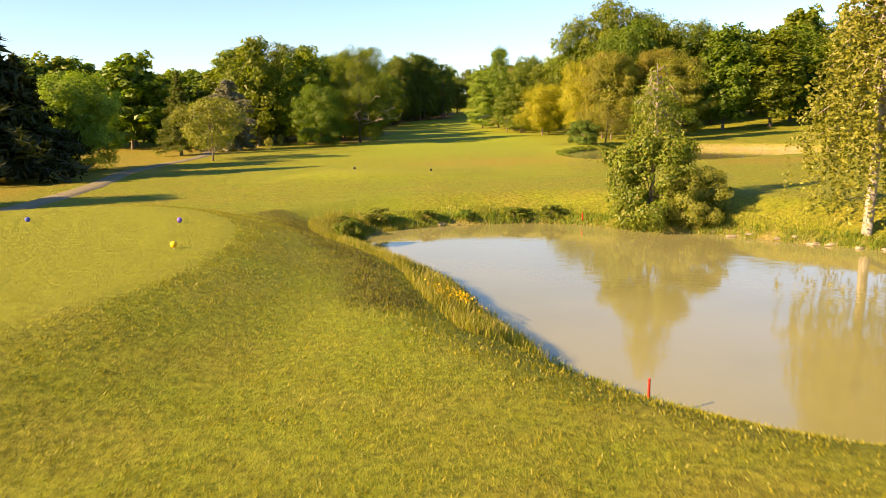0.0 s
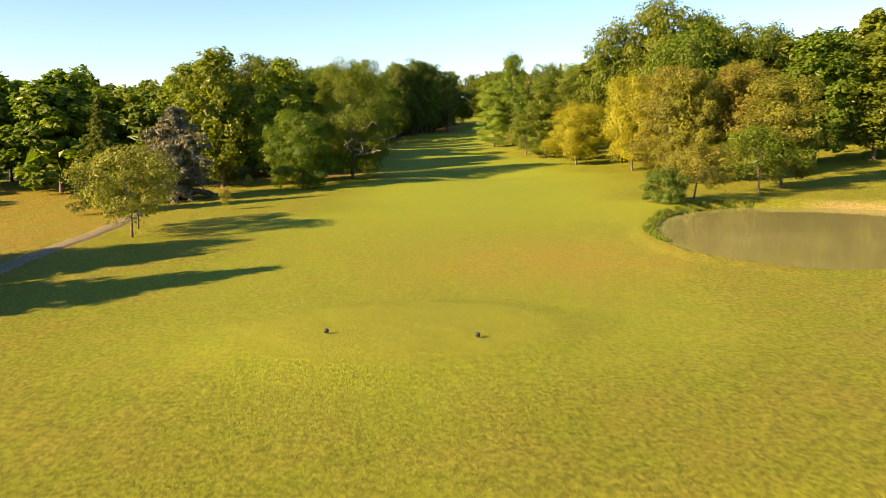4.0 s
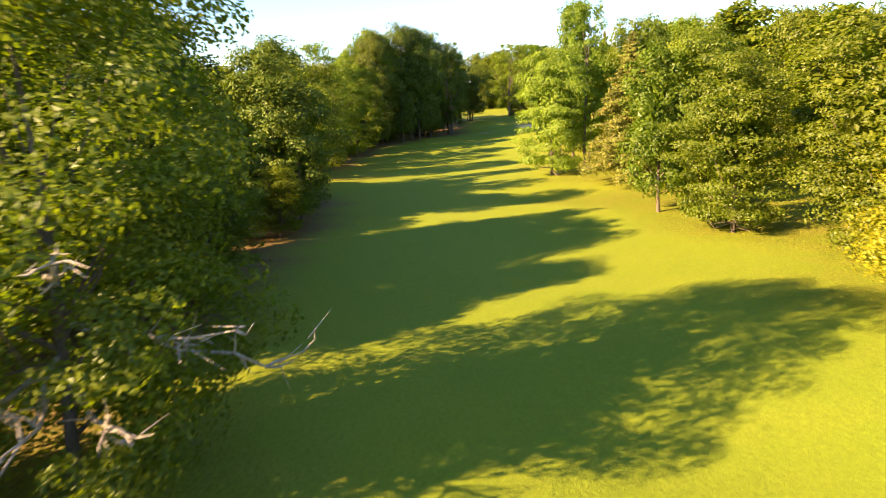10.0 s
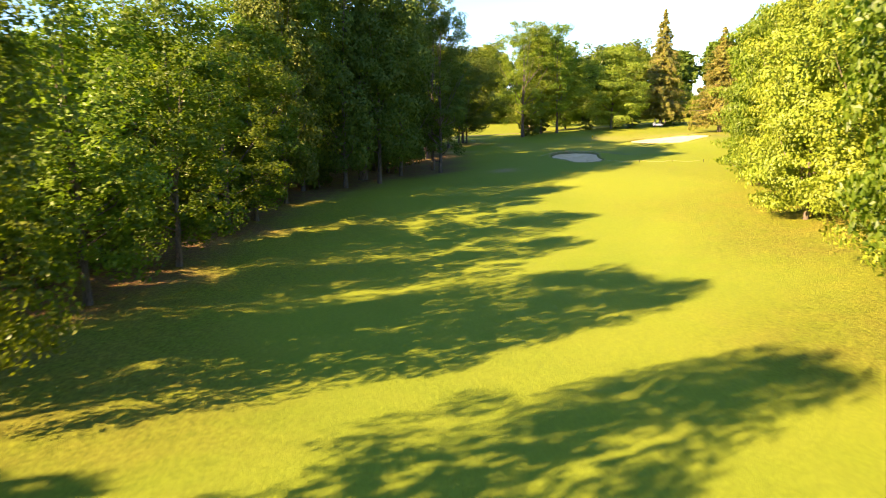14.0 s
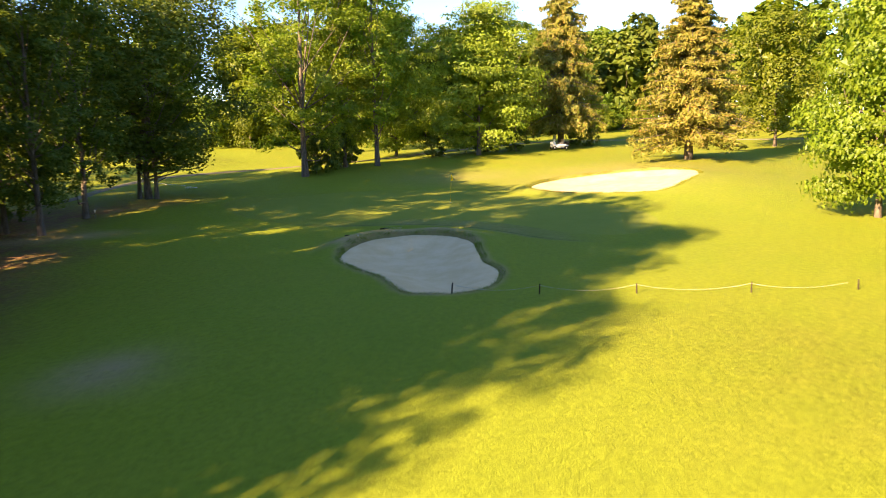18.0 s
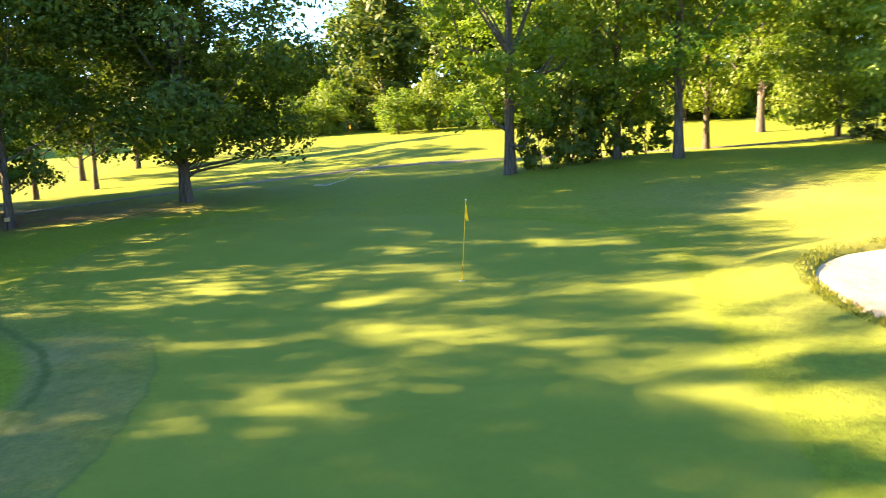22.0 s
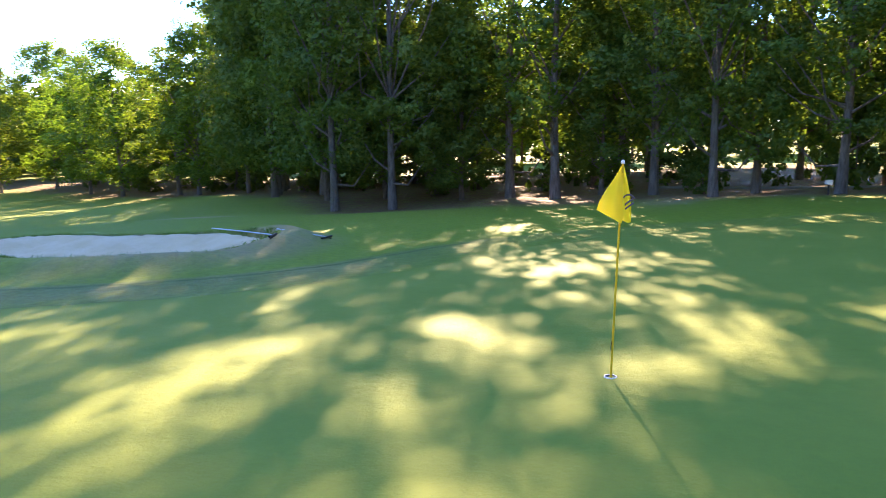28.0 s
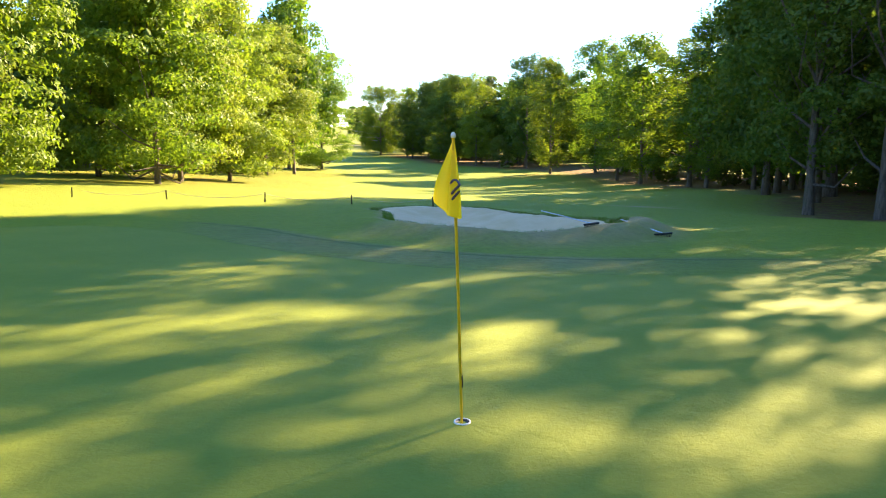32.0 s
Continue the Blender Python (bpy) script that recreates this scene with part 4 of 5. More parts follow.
for kind, x, y, h, w in (("full", -14.8, -171.3, 17, 11.5), ("beech", -19.6, -159.6, 15.6, 10.5), ("oak3", -21.4, -147.4, 16, 9.5), ("full", -16.1, -146.3, 19, 11.5),
                         ("beech", -23.9, -111.1, 19, 12), ("thin", -18.1, -108.5, 25.3, 8.1), ("spruce", -16.8, -125.4, 19, 12.5), ("beech", -11.7, -133.8, 18.1, 11.8),
                         ("full", -11.9, -88.7, 19.4, 12), ("oak2", -7.3, -100.3, 22.6, 12.7), ("oak3", -16.4, -95.3, 26.5, 11)):
    plant(kind, x, y, h, w, leaf=M_OAK if y < -140 else M_LIGHT if kind in ("full", "beech") else M_FRESH if kind == "thin" else None, group="trees along the fairway")
for kind, x, y, h, w in (("beech", 1.5, -51, 19.8, 11.9), ("full", -0.6, -61.2, 20.5, 11.7), ("full", -5.3, -69.2, 19.2, 11.5), ("beech", 11.1, -40.6, 21, 12), ("beech", 16, -30, 21, 11),
                         ("full", 19.5, -20, 21, 10), ("full", 26, -22, 22, 12), ("full", 5.9, -63.3, 21.4, 12.6), ("oak2", 6.3, -77.4, 22.7, 13.3), ("oak2", 21.3, -49.1, 24.9, 13.9)):
    plant(kind, x, y, h, w, leaf=M_LIGHT if y < -55 else M_FRESH, group="bright trees beside the green")
# behind the green
plant("airy", -7.3, 20.4, 23.6, 12.5, leaf=M_FRESH)
plant("wood3", -2.6, 24.2, 23, 9.5)
plant("thin", 0.7, 23.8, 23, 9)
plant("wood3", 0.5, 34.5, 24, 9)
plant("full", 14.8, 28.9, 18.5, 14.5, leaf=M_LIGHT)
plant("full", 8, 41, 20, 11, leaf=M_FRESH)
plant("thin", 2.1, 51, 24, 11)
plant("spruce", 27.4, 32, 25, 11)
plant("spruce", 29.3, 9.4, 19.8, 12)
plant("oak2", 54.1, 23.5, 17, 13)
plant("oak2", 34, 44, 17, 11)
plant("shade", -21.4, 10.4, 17, 17, leaf=M_DARK, label="tree with three leaning trunks beside the green")
for dx, dy, h in ((-0.7, 0.5, 12), (0.5, -0.5, 12)):
    plant("thin", -21.4 + dx, 10.4 + dy, h, 6, leaf=M_DARK, label="slim stem grown close beside its neighbour")
for x, y, h, w in ((-6.2, 21.6, 3.4, 3.6), (-4.6, 22.6, 4.4, 4.0), (-3.2, 23.4, 4.0, 3.6), (-5.4, 24.4, 4.4, 4.2), (-1.6, 26.8, 3.0, 3.6), (17, 32, 2.4, 4), (10, 32, 2.4, 4), (20, 30, 2.4, 4), (30, 31, 2.2, 4)):
    plant("shrub", x, y, h, w, group="undergrowth behind the green")

# woods on the sunny side, thin enough to see the bright ground behind; some trees are added for their shade
LEFT = (("wood1", -66.3, -160.8, 19, 10), ("wood2", -65.2, -171.2, 18, 10), ("wood3", -73.9, -163.6, 20, 10), ("wood2", -73.1, -170.3, 19, 11), ("wood2", -62, -179, 16, 9), ("wood2", -57.5, -141.8, 15, 9), ("wood1", -69.4, -172.3, 18, 11.8), ("wood2", -76, -184.3, 19.5, 10.9), ("wood1", -84, -190, 19, 12), ("wood2", -64.6, -165.5, 18.1, 10.9), ("wood1", -62.4, -153.2, 19, 10.9), ("wood2", -60.2, -141.7, 19.9, 10.9), ("wood3", -58.8, -128.3, 18.1, 9.1),
        ("wood2", -62.8, -114.6, 20.8, 9.5), ("wood1", -58.5, -98.7, 19, 9), ("wood1", -65.9, -96.7, 21.8, 10.9), ("wood3", -59.6, -81.8, 18.7, 10.3), ("wood1", -56.3, -72.2, 21.9, 10.5), ("thin", -62, -59.3, 26.3, 9.8), ("airy", -54.5, -61, 22, 11), ("wood1", -52.5, -56, 22, 10), ("wood3", -55.2, -46.4, 24, 10),
        ("wood1", -50.7, -43.4, 27, 11), ("wood2", -50.4, -47.4, 26, 10), ("wood1", -48.9, -39.9, 25, 10), ("great", -41.6, -32.1, 27, 12), ("airy", -30.6, -23.8, 25, 10),
        ("airy", -31.2, -20, 25, 10), ("airy", -35, -14, 26, 11), ("wood2", -29.6, 0, 20, 9), ("airy", -27.4, -1.6, 20, 8), ("airy", -25.2, 3.2, 18, 8), ("wood2", -33, 6, 21, 9),
        ("wood1", -39.8, -35.8, 27, 12), ("wood2", -44, -38.5, 28, 12), ("wood2", -36.5, -28.5, 26, 11), ("airy", -39.7, -21.5, 23, 8), ("airy", -52.5, -35, 25, 11), ("airy", -50.2, -27.2, 27, 12), ("wood2", -35.5, -17.5, 12, 8), ("wood2", -33.5, -8, 11, 7), ("wood2", -38, -24.5, 13, 9), ("airy", -36, -7.5, 26, 10),
        ("thin", -31, -10, 24, 9), ("thin", -31.5, -5, 22, 8),
        ("high", -42, 8, 20, 11), ("high", -47, 2, 21, 11), ("high", -39.9, 13.7, 18, 9), ("high", -40.5, 19, 17, 9), ("high", -34.8, 5.8, 19, 9))


# direction in which shadows fall, from +x towards +y
SHADOW_AZ = radians(23.5)


def room(x, y, wide):
    """The height at which a tree's shadow ends at a set edge, and whether it would cover a sunlit band."""
    s, c = x * math.cos(SHADOW_AZ) + y * math.sin(SHADOW_AZ), y * math.cos(SHADOW_AZ) - x * math.sin(SHADOW_AZ)
    end = np.interp(c, (-200, -165, -148, -143, -135, -126, -108, -99, -83, -79, -66, -57, -52, -37, -32, -29, -25, -19, -13, -8, -3, 4, 12),
                    (-110, -93, -100, -104, -95, -86, -74, -71, -66, -59, -54, -48, -41, -43, -39, -29, -10, 3, 9, 9, 8, 8, 8))
    gap = any(a - wide * 0.4 < c < b + wide * 0.4 for a, b in ((-150.5, -147), (-113.8, -112.2), (-77.5, -71.5)))
    return (end - s) / 2.1 + (2.5 if c > -27 else 0.8 if c > -118 else 1.8), gap


for kind, x, y, h, w in LEFT:
    tallest, gap = room(x, y, w * 0.6)
    if gap:
        continue
    # beside the green the darker leaf colour stands for shade on the crowns
    plant(kind, x, y, max(11, min(h * (1.1 if y < -150 else 1.0), tallest)), w, leaf=M_DARK if y > -36 else M_FRESH if kind == "wood3" else None, group="woods beside the fairway")

# small trees added to shade the turf where sunlit bands meet the woods
for x, y, h, w in ((-58.8, -148.4, 7, 7), (-64.5, -150.5, 9, 8), (-63, -157, 10, 8), (-60.5, -170.5, 9, 8)):
    plant("wood3", x, y, h, w, leaf=M_OAK, label="small bushy tree at the edge of the woods", group="woods beside the fairway")


def scatter(seed, count, box, keep, gap):
    """Places at least gap apart within a box, where keep(x, y) holds."""
    rng = np.random.default_rng(seed)
    out = []
    for _ in range(count * 30):
        x, y = rng.uniform(box[0], box[1]), rng.uniform(box[2], box[3])
        if keep(x, y) and all((x - a) ** 2 + (y - b) ** 2 > gap * gap for a, b in out):
            out.append((x, y))
            if len(out) == count:
                break
    return out


def edge_x(y):
    return float(np.interp(y, [p[1] for p in EDGE], [p[0] for p in EDGE]))


rng = np.random.default_rng(77)
for i, (x, y) in enumerate(scatter(3, 90, (-92, -28, -205, 10), lambda x, y: edge_x(y) - 28 < x < edge_x(y) - 6, 7.2)):
    if y > -34 and i % 3:
        continue
    kind = ("core1", "core2", "thin", "core2", "core1")[i % 5] if y < -48 else "thin"
    tallest, gap = room(x, y, 10)
    top = rng.uniform(18, 22) if y < -150 else rng.uniform(17, 20.5) if y < -110 else rng.uniform(14, 17.5)
    tallest -= 4.5 if y < -48 else 0
    if not gap:
        plant(kind, x, y, max(10, min(top, tallest)), 10.5 if kind != "thin" else 8, leaf=(M_OAK, M_FRESH, M_DARK)[i % 3], group="woods beside the fairway")
for i, (x, y) in enumerate(scatter(4, 40, (-70, -26, -120, 8), lambda x, y: edge_x(y) - 22 < x < edge_x(y) - 2, 3.2)):
    plant("shrub", x, y, rng.uniform(2, 4.5), rng.uniform(2, 4), group="undergrowth in the woods")
for i, (x, y) in enumerate(scatter(31, 24, (-88, -54, -52, -6), lambda x, y: x < edge_x(y) - 16, 7.0)):
    plant("belt", x, y, rng.uniform(14, 18), rng.uniform(9, 12), leaf=(M_OAK, M_FRESH)[i % 2], group="woods beside the fairway")
# taller woods on the right
for i, (x, y) in enumerate(scatter(5, 56, (-6, 56, -219, -68), lambda x, y: x > np.interp(y, (-219, -187, -144, -108, -66), (0, -5, -4, -4, 16)), 9.0)):
    plant(("oak2", "core1", "core2", "core1")[i % 4], x, y, rng.uniform(19.5, 23.5) - (3.5 if x > 14 and y < -120 else 0), rng.uniform(12, 15), leaf=M_OAK, group="woods beyond the fairway")
# distant woods
def distant(seed, count, box, keep, gap, low, high):
    for i, (x, y) in enumerate(scatter(seed, count, box, keep, gap)):
        top, wide = rng.uniform(low, high), rng.uniform(13, 18)
        if x < -66 and y > 70:
            top = min(top, 13 + 0.1 * (-73 - x) + 0.05 * (y - 77))
        near = -90 < x < 50 and y > 70
        plant("far3" if near else ("far1", "far2")[i % 2], x, y, top, wide, leaf=(M_DARK, M_OAK)[i % 2], group="distant woods")


distant(6, 46, (-200, -84, -215, -110), lambda x, y: y > -215 - 0.1 * (x + 95) and (x < -100 or y > -196), 8, 15.5, 19)
distant(7, 34, (-230, -135, -340, -205), lambda x, y: True, 9, 12, 17)
distant(8, 34, (48, 136, -190, -60), lambda x, y: x + 0.4 * (y + 190) > 58, 9, 22, 28)
distant(9, 56, (-120, 120, 74, 120), lambda x, y: True, 8.5, 18, 24)
distant(10, 34, (-160, -112, -110, 80), lambda x, y: True, 9, 18, 24)
distant(12, 20, (70, 120, -70, 84), lambda x, y: True, 10, 20, 25)
distant(13, 24, (80, 160, -420, -200), lambda x, y: True, 12, 16, 22)
distant(14, 26, (-190, 90, -520, -440), lambda x, y: True, 12, 16, 22)
for kind, x, y, h, w in (("oak2", 56.5, -163.9, 21.7, 15.4), ("oak2", 48.9, -149, 18.1, 12.7), ("oak2", 45.8, -125.8, 19.9, 14.5), ("oak3", 61.5, -149.6, 19.9, 11.8), ("oak2", 70.4, -169.9, 19.9, 14.5)):
    plant(kind, x, y, h, w, leaf=M_OAK, bark=M_BARK_PALE, group="trees across the second pond")

for i, (x, y) in enumerate(scatter(21, 72, (-110, 70, 70, 86), lambda x, y: True, 4.2)):
    plant("thicket", x, y, rng.uniform(4.5, 8), rng.uniform(7, 11), leaf=(M_FRESH, M_OAK, M_LIGHT)[i % 3], label="loose sunlit shrub at the edge of distant woods", group="shrubs below the distant woods")

# a short row added so that its shade falls behind the green
for kind, x, y, h, w in (("airy", -49.8, 24.2, 18, 10), ("core2", -53.8, 33.3, 18, 11), ("airy", -57.7, 42.5, 18.5, 10)):
    plant(kind, x, y, h, w, leaf=M_DARK, group="woods beside the fairway")


# ---- golf furniture ----
def lathe(profile, sides=16):
    """A turned shape from (radius, height) pairs."""
    verts, faces = [], []
    for r, z in profile:
        for k in range(sides):
            a = 2 * math.pi * k / sides
            verts.append((r * math.cos(a), r * math.sin(a), z))
    for i in range(len(profile) - 1):
        for k in range(sides):
            j = (k + 1) % sides
            faces.append((i * sides + k, i * sides + j, (i + 1) * sides + j, (i + 1) * sides + k))
    return mesh_of("turned", verts, faces, True)


def block(sx, sy, sz, bevel=0.01, at=(0, 0, 0), taper=1.0):
    bm = bmesh.new()
    bmesh.ops.create_cube(bm, size=1)
    for v in bm.verts:
        k = taper if v.co.z > 0 else 1.0
        v.co = Vector((v.co.x * sx * k, v.co.y * sy * k, v.co.z * sz)) + Vector(at)
    if bevel:
        bmesh.ops.bevel(bm, geom=bm.edges[:], offset=bevel, segments=2, affect="EDGES")
    me = bpy.data.meshes.new("block")
    bm.to_mesh(me)
    bm.free()
    return me


def pipe(points, radius, sides=8):
    v, f = tubes([[(*p, radius) for p in points]], sides)
    return mesh_of("pipe", v, f, True)


def flag_cloth(seed, drop):
    """A flag hanging limp round its pole, in two soft folds."""
    nx, nz = 25, 20
    s, v = np.meshgrid(np.linspace(-1, 1, nx), np.linspace(0, 1, nz))
    half = 0.022 + 0.125 * np.sin(np.clip(v * 1.2, 0, 1.1) * 1.5)
    x = s * half * np.where(s < 0, 0.6, 1.55 * (0.45 + 0.55 * v))
    y = 0.05 * (1 - np.abs(s)) * v + 0.022 * np.sin(s * 6 + seed + 2 * v) * v
    low = np.where(s < 0, 1.0 - 0.1 * np.abs(s + 0.75), 1.0 - 0.24 * s)
    z = -drop * v * low
    verts = np.stack([x.ravel(), y.ravel(), z.ravel()], 1)
    i = np.arange(nx * nz).reshape(nz, nx)
    f = np.stack([i[:-1, :-1], i[:-1, 1:], i[1:, 1:], i[1:, :-1]], -1).reshape(-1, 4)
    return mesh_of("flag", verts, f, True)


def flagstick(x, y, label, heading, with_cup=True, tall=2.11, lean=(0.13, 0.09)):
    ob = thing("flagstick", label, "golf flag", at=(x, y, z_at(x, y)))
    bm_pole = tubes([[(0, 0, -0.12, 0.011), (lean[0] * 0.5, lean[1] * 0.5, tall * 0.5, 0.0115), (lean[0], lean[1], tall, 0.011)]], 10)
    part("pole", mesh_of("pole", *bm_pole, True), M_YPAINT, ob)
    cap = lathe([(0.0, 0.0), (0.017, 0.002), (0.019, 0.02), (0.012, 0.035), (0, 0.04)], 10)
    c = part("pole_cap", cap, M_WHITE, ob, "white plastic cap")
    c.location = (lean[0], lean[1], tall - 0.01)
    cloth = part("flag", flag_cloth(1.3, 0.53), M_CLOTH, ob)
    cloth.location = (lean[0] * 0.97, lean[1] * 0.97, tall - 0.03)
    cloth.rotation_euler = (0, 0, radians(heading))
    if with_cup:
        # the printed ring and bars of the badge, on the cloth
        k = np.linspace(0.2, 2.6, 14)
        arc = [(-0.06 + 0.06 * math.cos(a), 0.0, -0.33 + 0.07 * math.sin(a)) for a in k]
        for name, pts, r in (("badge_ring", arc, 0.008), ("badge_bar", [(-0.1, 0, -0.3), (-0.06, 0, -0.325), (-0.02, 0, -0.36)], 0.009),
                             ("badge_bar", [(-0.105, 0, -0.335), (-0.065, 0, -0.365), (-0.03, 0, -0.395)], 0.009)):
            b = part(name, pipe(pts, r, 6), M_INK, cloth, "dark print")
            b.location = (0, 0.03, 0)
        for z0, ln in ((0.34, 0.03), (0.28, 0.05)):
            b = part("tape_band", lathe([(0.0125, 0), (0.0145, 0.004), (0.0145, ln), (0.0125, ln + 0.004)], 10), M_BLACK, ob, "black tape")
            b.location = (lean[0] * z0 / tall, lean[1] * z0 / tall, z0)
    return ob


flagstick(0, 0, "yellow golf flag hanging from a yellow pole in the hole", -75)
cup = thing("hole_cup", "white-rimmed hole cup set in the putting green", "golf hole", at=(0, 0, z_at(0, 0)))
part("rim", lathe([(0.054, -0.1), (0.054, 0.006), (0.057, 0.012), (0.064, 0.01), (0.066, -0.01)], 24), M_WHITE, cup)
# black disc just inside the rim stands for the shade in the hole
part("liner", lathe([(0.0, -0.006), (0.053, 0.004), (0.0535, 0.006)], 24), M_BLACK, cup, "black disc standing for the shade inside the cup")
flagstick(-46.5, 59.5, "far yellow golf flag on the next green", -60, False)


def tee_marker(x, y, mat, label):
    ob = thing("tee_marker", label, "tee marker", "tee markers", (x, y, z_at(x, y)))
    part("ball", lathe([(0.0, 0.03), (0.05, 0.035), (0.095, 0.08), (0.11, 0.14), (0.09, 0.2), (0.05, 0.235), (0.0, 0.245)], 16), mat, ob)
    part("peg", lathe([(0.018, -0.1), (0.018, 0.05), (0.03, 0.06)], 8), M_WHITE, ob)
    return ob


tee_marker(-60.95, -319.5, M_PURPLE, "purple and white round tee marker on the mown tee")
tee_marker(-59.4, -325.6, M_YPAINT, "yellow round tee marker on the mown tee")
tee_marker(-67.6, -318, M_BLUE, "dark blue round tee marker on the tee")
tee_marker(-55.65, -287.8, M_BLACK, "dark tee marker on the upper tee")
tee_marker(-49.3, -288.5, M_BLACK, "dark tee marker on the upper tee")


def stake(x, y, tall, mat, label, group="", lean=(0, 0), thick=0.035):
    ob = thing("stake", label, "stake", group, (x, y, z_at(x, y)))
    part("post", block(thick, thick, tall + 0.15, 0.006, (0, 0, tall / 2 - 0.075), 0.9), mat, ob)
    ob.rotation_euler = (radians(lean[0]), radians(lean[1]), 0.4)
    return ob


stake(-46.75, -334.3, 0.5, M_RED, "red painted hazard stake at the water's edge", thick=0.05)
stake(-40.8, -305.4, 0.5, M_RED, "red painted hazard stake on the far bank", thick=0.05)
ROPE_POSTS = ((-9.15, -24.1), (-6.05, -25.85), (-2.6, -27.5), (1.35, -29.4), (5.2, -30.9))
for i, (x, y) in enumerate(ROPE_POSTS):
    stake(x, y, 0.42, M_WOOD_DARK, "short dark wooden post carrying a rope", "rope posts", (0, (6, 2, -3, 3, -2)[i]), 0.05)
rope = []
for (ax, ay), (bx, by) in zip(ROPE_POSTS, ROPE_POSTS[1:]):
    za, zb = z_at(ax, ay) + 0.36, z_at(bx, by) + 0.36
    for k in range(10):
        t = k / 10
        px, py = ax + (bx - ax) * t, ay + (by - ay) * t
        rope.append((px, py, max(z_at(px, py) + 0.03, za + (zb - za) * t - 0.9 * t * (1 - t))))
rope_ob = new("rope", pipe(rope, 0.007, 6))
rope_ob.data.materials.append(M_ROPE)
tagged(rope_ob, "white rope sagging between short posts", "rope")
stake(-68.1, -216.8, 1.3, M_WOOD, "weathered wooden stake in the rough", lean=(4, 2), thick=0.07)
for x, y in ((-71.7, -234.3), (-73.2, -212.5)):
    plant("apple", x, y, 2.4, 1.4, leaf=M_BIRCH, label="thin young sapling planted in the rough")


def rake(x, y, heading, label):
    z = z_at(x, y)
    ob = thing("bunker_rake", label, "rake", "bunker rakes", (x, y, z))
    part("handle", pipe([(0, 0, 0.07), (0.8, 0, 0.16), (1.65, 0, 0.24)], 0.014), M_METAL, ob, "pale metal handle")
    head = part("head", block(0.06, 0.6, 0.05, 0.01, (0, 0, 0.06)), M_BLACK, ob, "black toothed head")
    for k in range(11):
        t = part("tooth", block(0.015, 0.015, 0.08, 0, (0, -0.27 + 0.054 * k, 0.0), 0.6), M_BLACK, head)
    ob.rotation_euler = (0, 0, radians(heading))
    return ob


rake(-10.2, -10.4, 275, "bunker rake with a pale handle lying on grass")
rake(-8.2, -10.7, 290, "bunker rake lying at the bunker's edge")


def stone(seed, size):
    bm = bmesh.new()
    bmesh.ops.create_icosphere(bm, subdivisions=2, radius=1)
    for v in bm.verts:
        k = 0.75 + 0.45 * noise.noise(v.co * 1.3 + Vector((seed, 0, 0)))
        v.co = Vector((v.co.x * size[0], v.co.y * size[1], v.co.z * size[2])) * k
    me = bpy.data.meshes.new("stone")
    bm.to_mesh(me)
    bm.free()
    me.materials.append(M_STONE)
    return me


def rock(x, y, size, seed):
    ob = new("rock", stone(seed, size))
    ob.location = (x, y, max(z_at(x, y), POND_Z if y < -295 else -99) + 0.05)
    return tagged(ob, "pale stone at the water's edge", "rock", "stones by the pond")


rock(-49.5, -305.3, (0.3, 0.2, 0.14), 1)
for i in range(9):
    rock(-34.4 + i * 0.75 + 0.2 * math.sin(i * 5), -309.9 - i * 0.7 + 0.2 * math.cos(i * 3), (0.16 + 0.12 * (i * 7 % 4), 0.14 + 0.05 * (i % 3), 0.1), i + 2)

# small grey box with a sign, and a white board, at the edge of the woods
sign = thing("marker_sign", "small grey sign on a short post under the trees", "sign", at=(-24.7, 2.8, z_at(-24.7, 2.8)))
part("post", block(0.06, 0.06, 0.55, 0.008, (0, 0, 0.22)), M_WOOD_DARK, sign)
part("board", block(0.04, 0.26, 0.18, 0.01, (0.03, 0, 0.5)), M_METAL, sign, "grey board")


def golf_cart(x, y, heading):
    ob = thing("golf_cart", "parked white and black golf cart under the trees", "golf cart", at=(x, y, z_at(x, y)))
    part("body", block(2.2, 1.15, 0.4, 0.12, (0, 0, 0.5), 0.9), M_WHITE, ob)
    part("cowl", block(0.55, 1.1, 0.4, 0.1, (0.85, 0, 0.85), 0.75), M_WHITE, ob)
    part("seat", block(0.5, 1.05, 0.16, 0.05, (-0.15, 0, 0.8)), M_SEAT, ob, "beige seat")
    part("backrest", block(0.14, 1.05, 0.45, 0.05, (-0.42, 0, 1.08)), M_SEAT, ob, "beige backrest")
    part("bag_well", block(0.5, 1.0, 0.35, 0.06, (-0.85, 0, 0.8)), M_BLACK, ob, "black bag rack")
    part("roof", block(1.6, 1.15, 0.07, 0.03, (0, 0, 1.9)), M_BLACK, ob, "dark roof")
    part("windscreen", block(0.02, 1.0, 0.75, 0.005, (0.66, 0, 1.45)), M_GLASS, ob, "windscreen")
    for px in (0.66, -0.66):
        for py in (0.52, -0.52):
            part("roof_post", pipe([(px, py, 0.75), (px * 0.97, py, 1.88)], 0.02), M_BLACK, ob)
    for px in (0.8, -0.7):
        for py in (0.52, -0.52):
            w = part("wheel", lathe([(0.1, -0.09), (0.2, -0.1), (0.24, -0.06), (0.24, 0.06), (0.2, 0.1), (0.1, 0.09)], 18), M_BLACK, ob, "black tyre")
            w.matrix_basis = pose(px, py, 0.24, 90, 0, 0)
            part("rim", lathe([(0.0, -0.095), (0.12, -0.09), (0.12, 0.09), (0.0, 0.095)], 14), M_METAL, w)
    ob.rotation_euler = (0, 0, radians(heading))
    return ob


golf_cart(25.3, 28.6, 172)
ground.data.update()


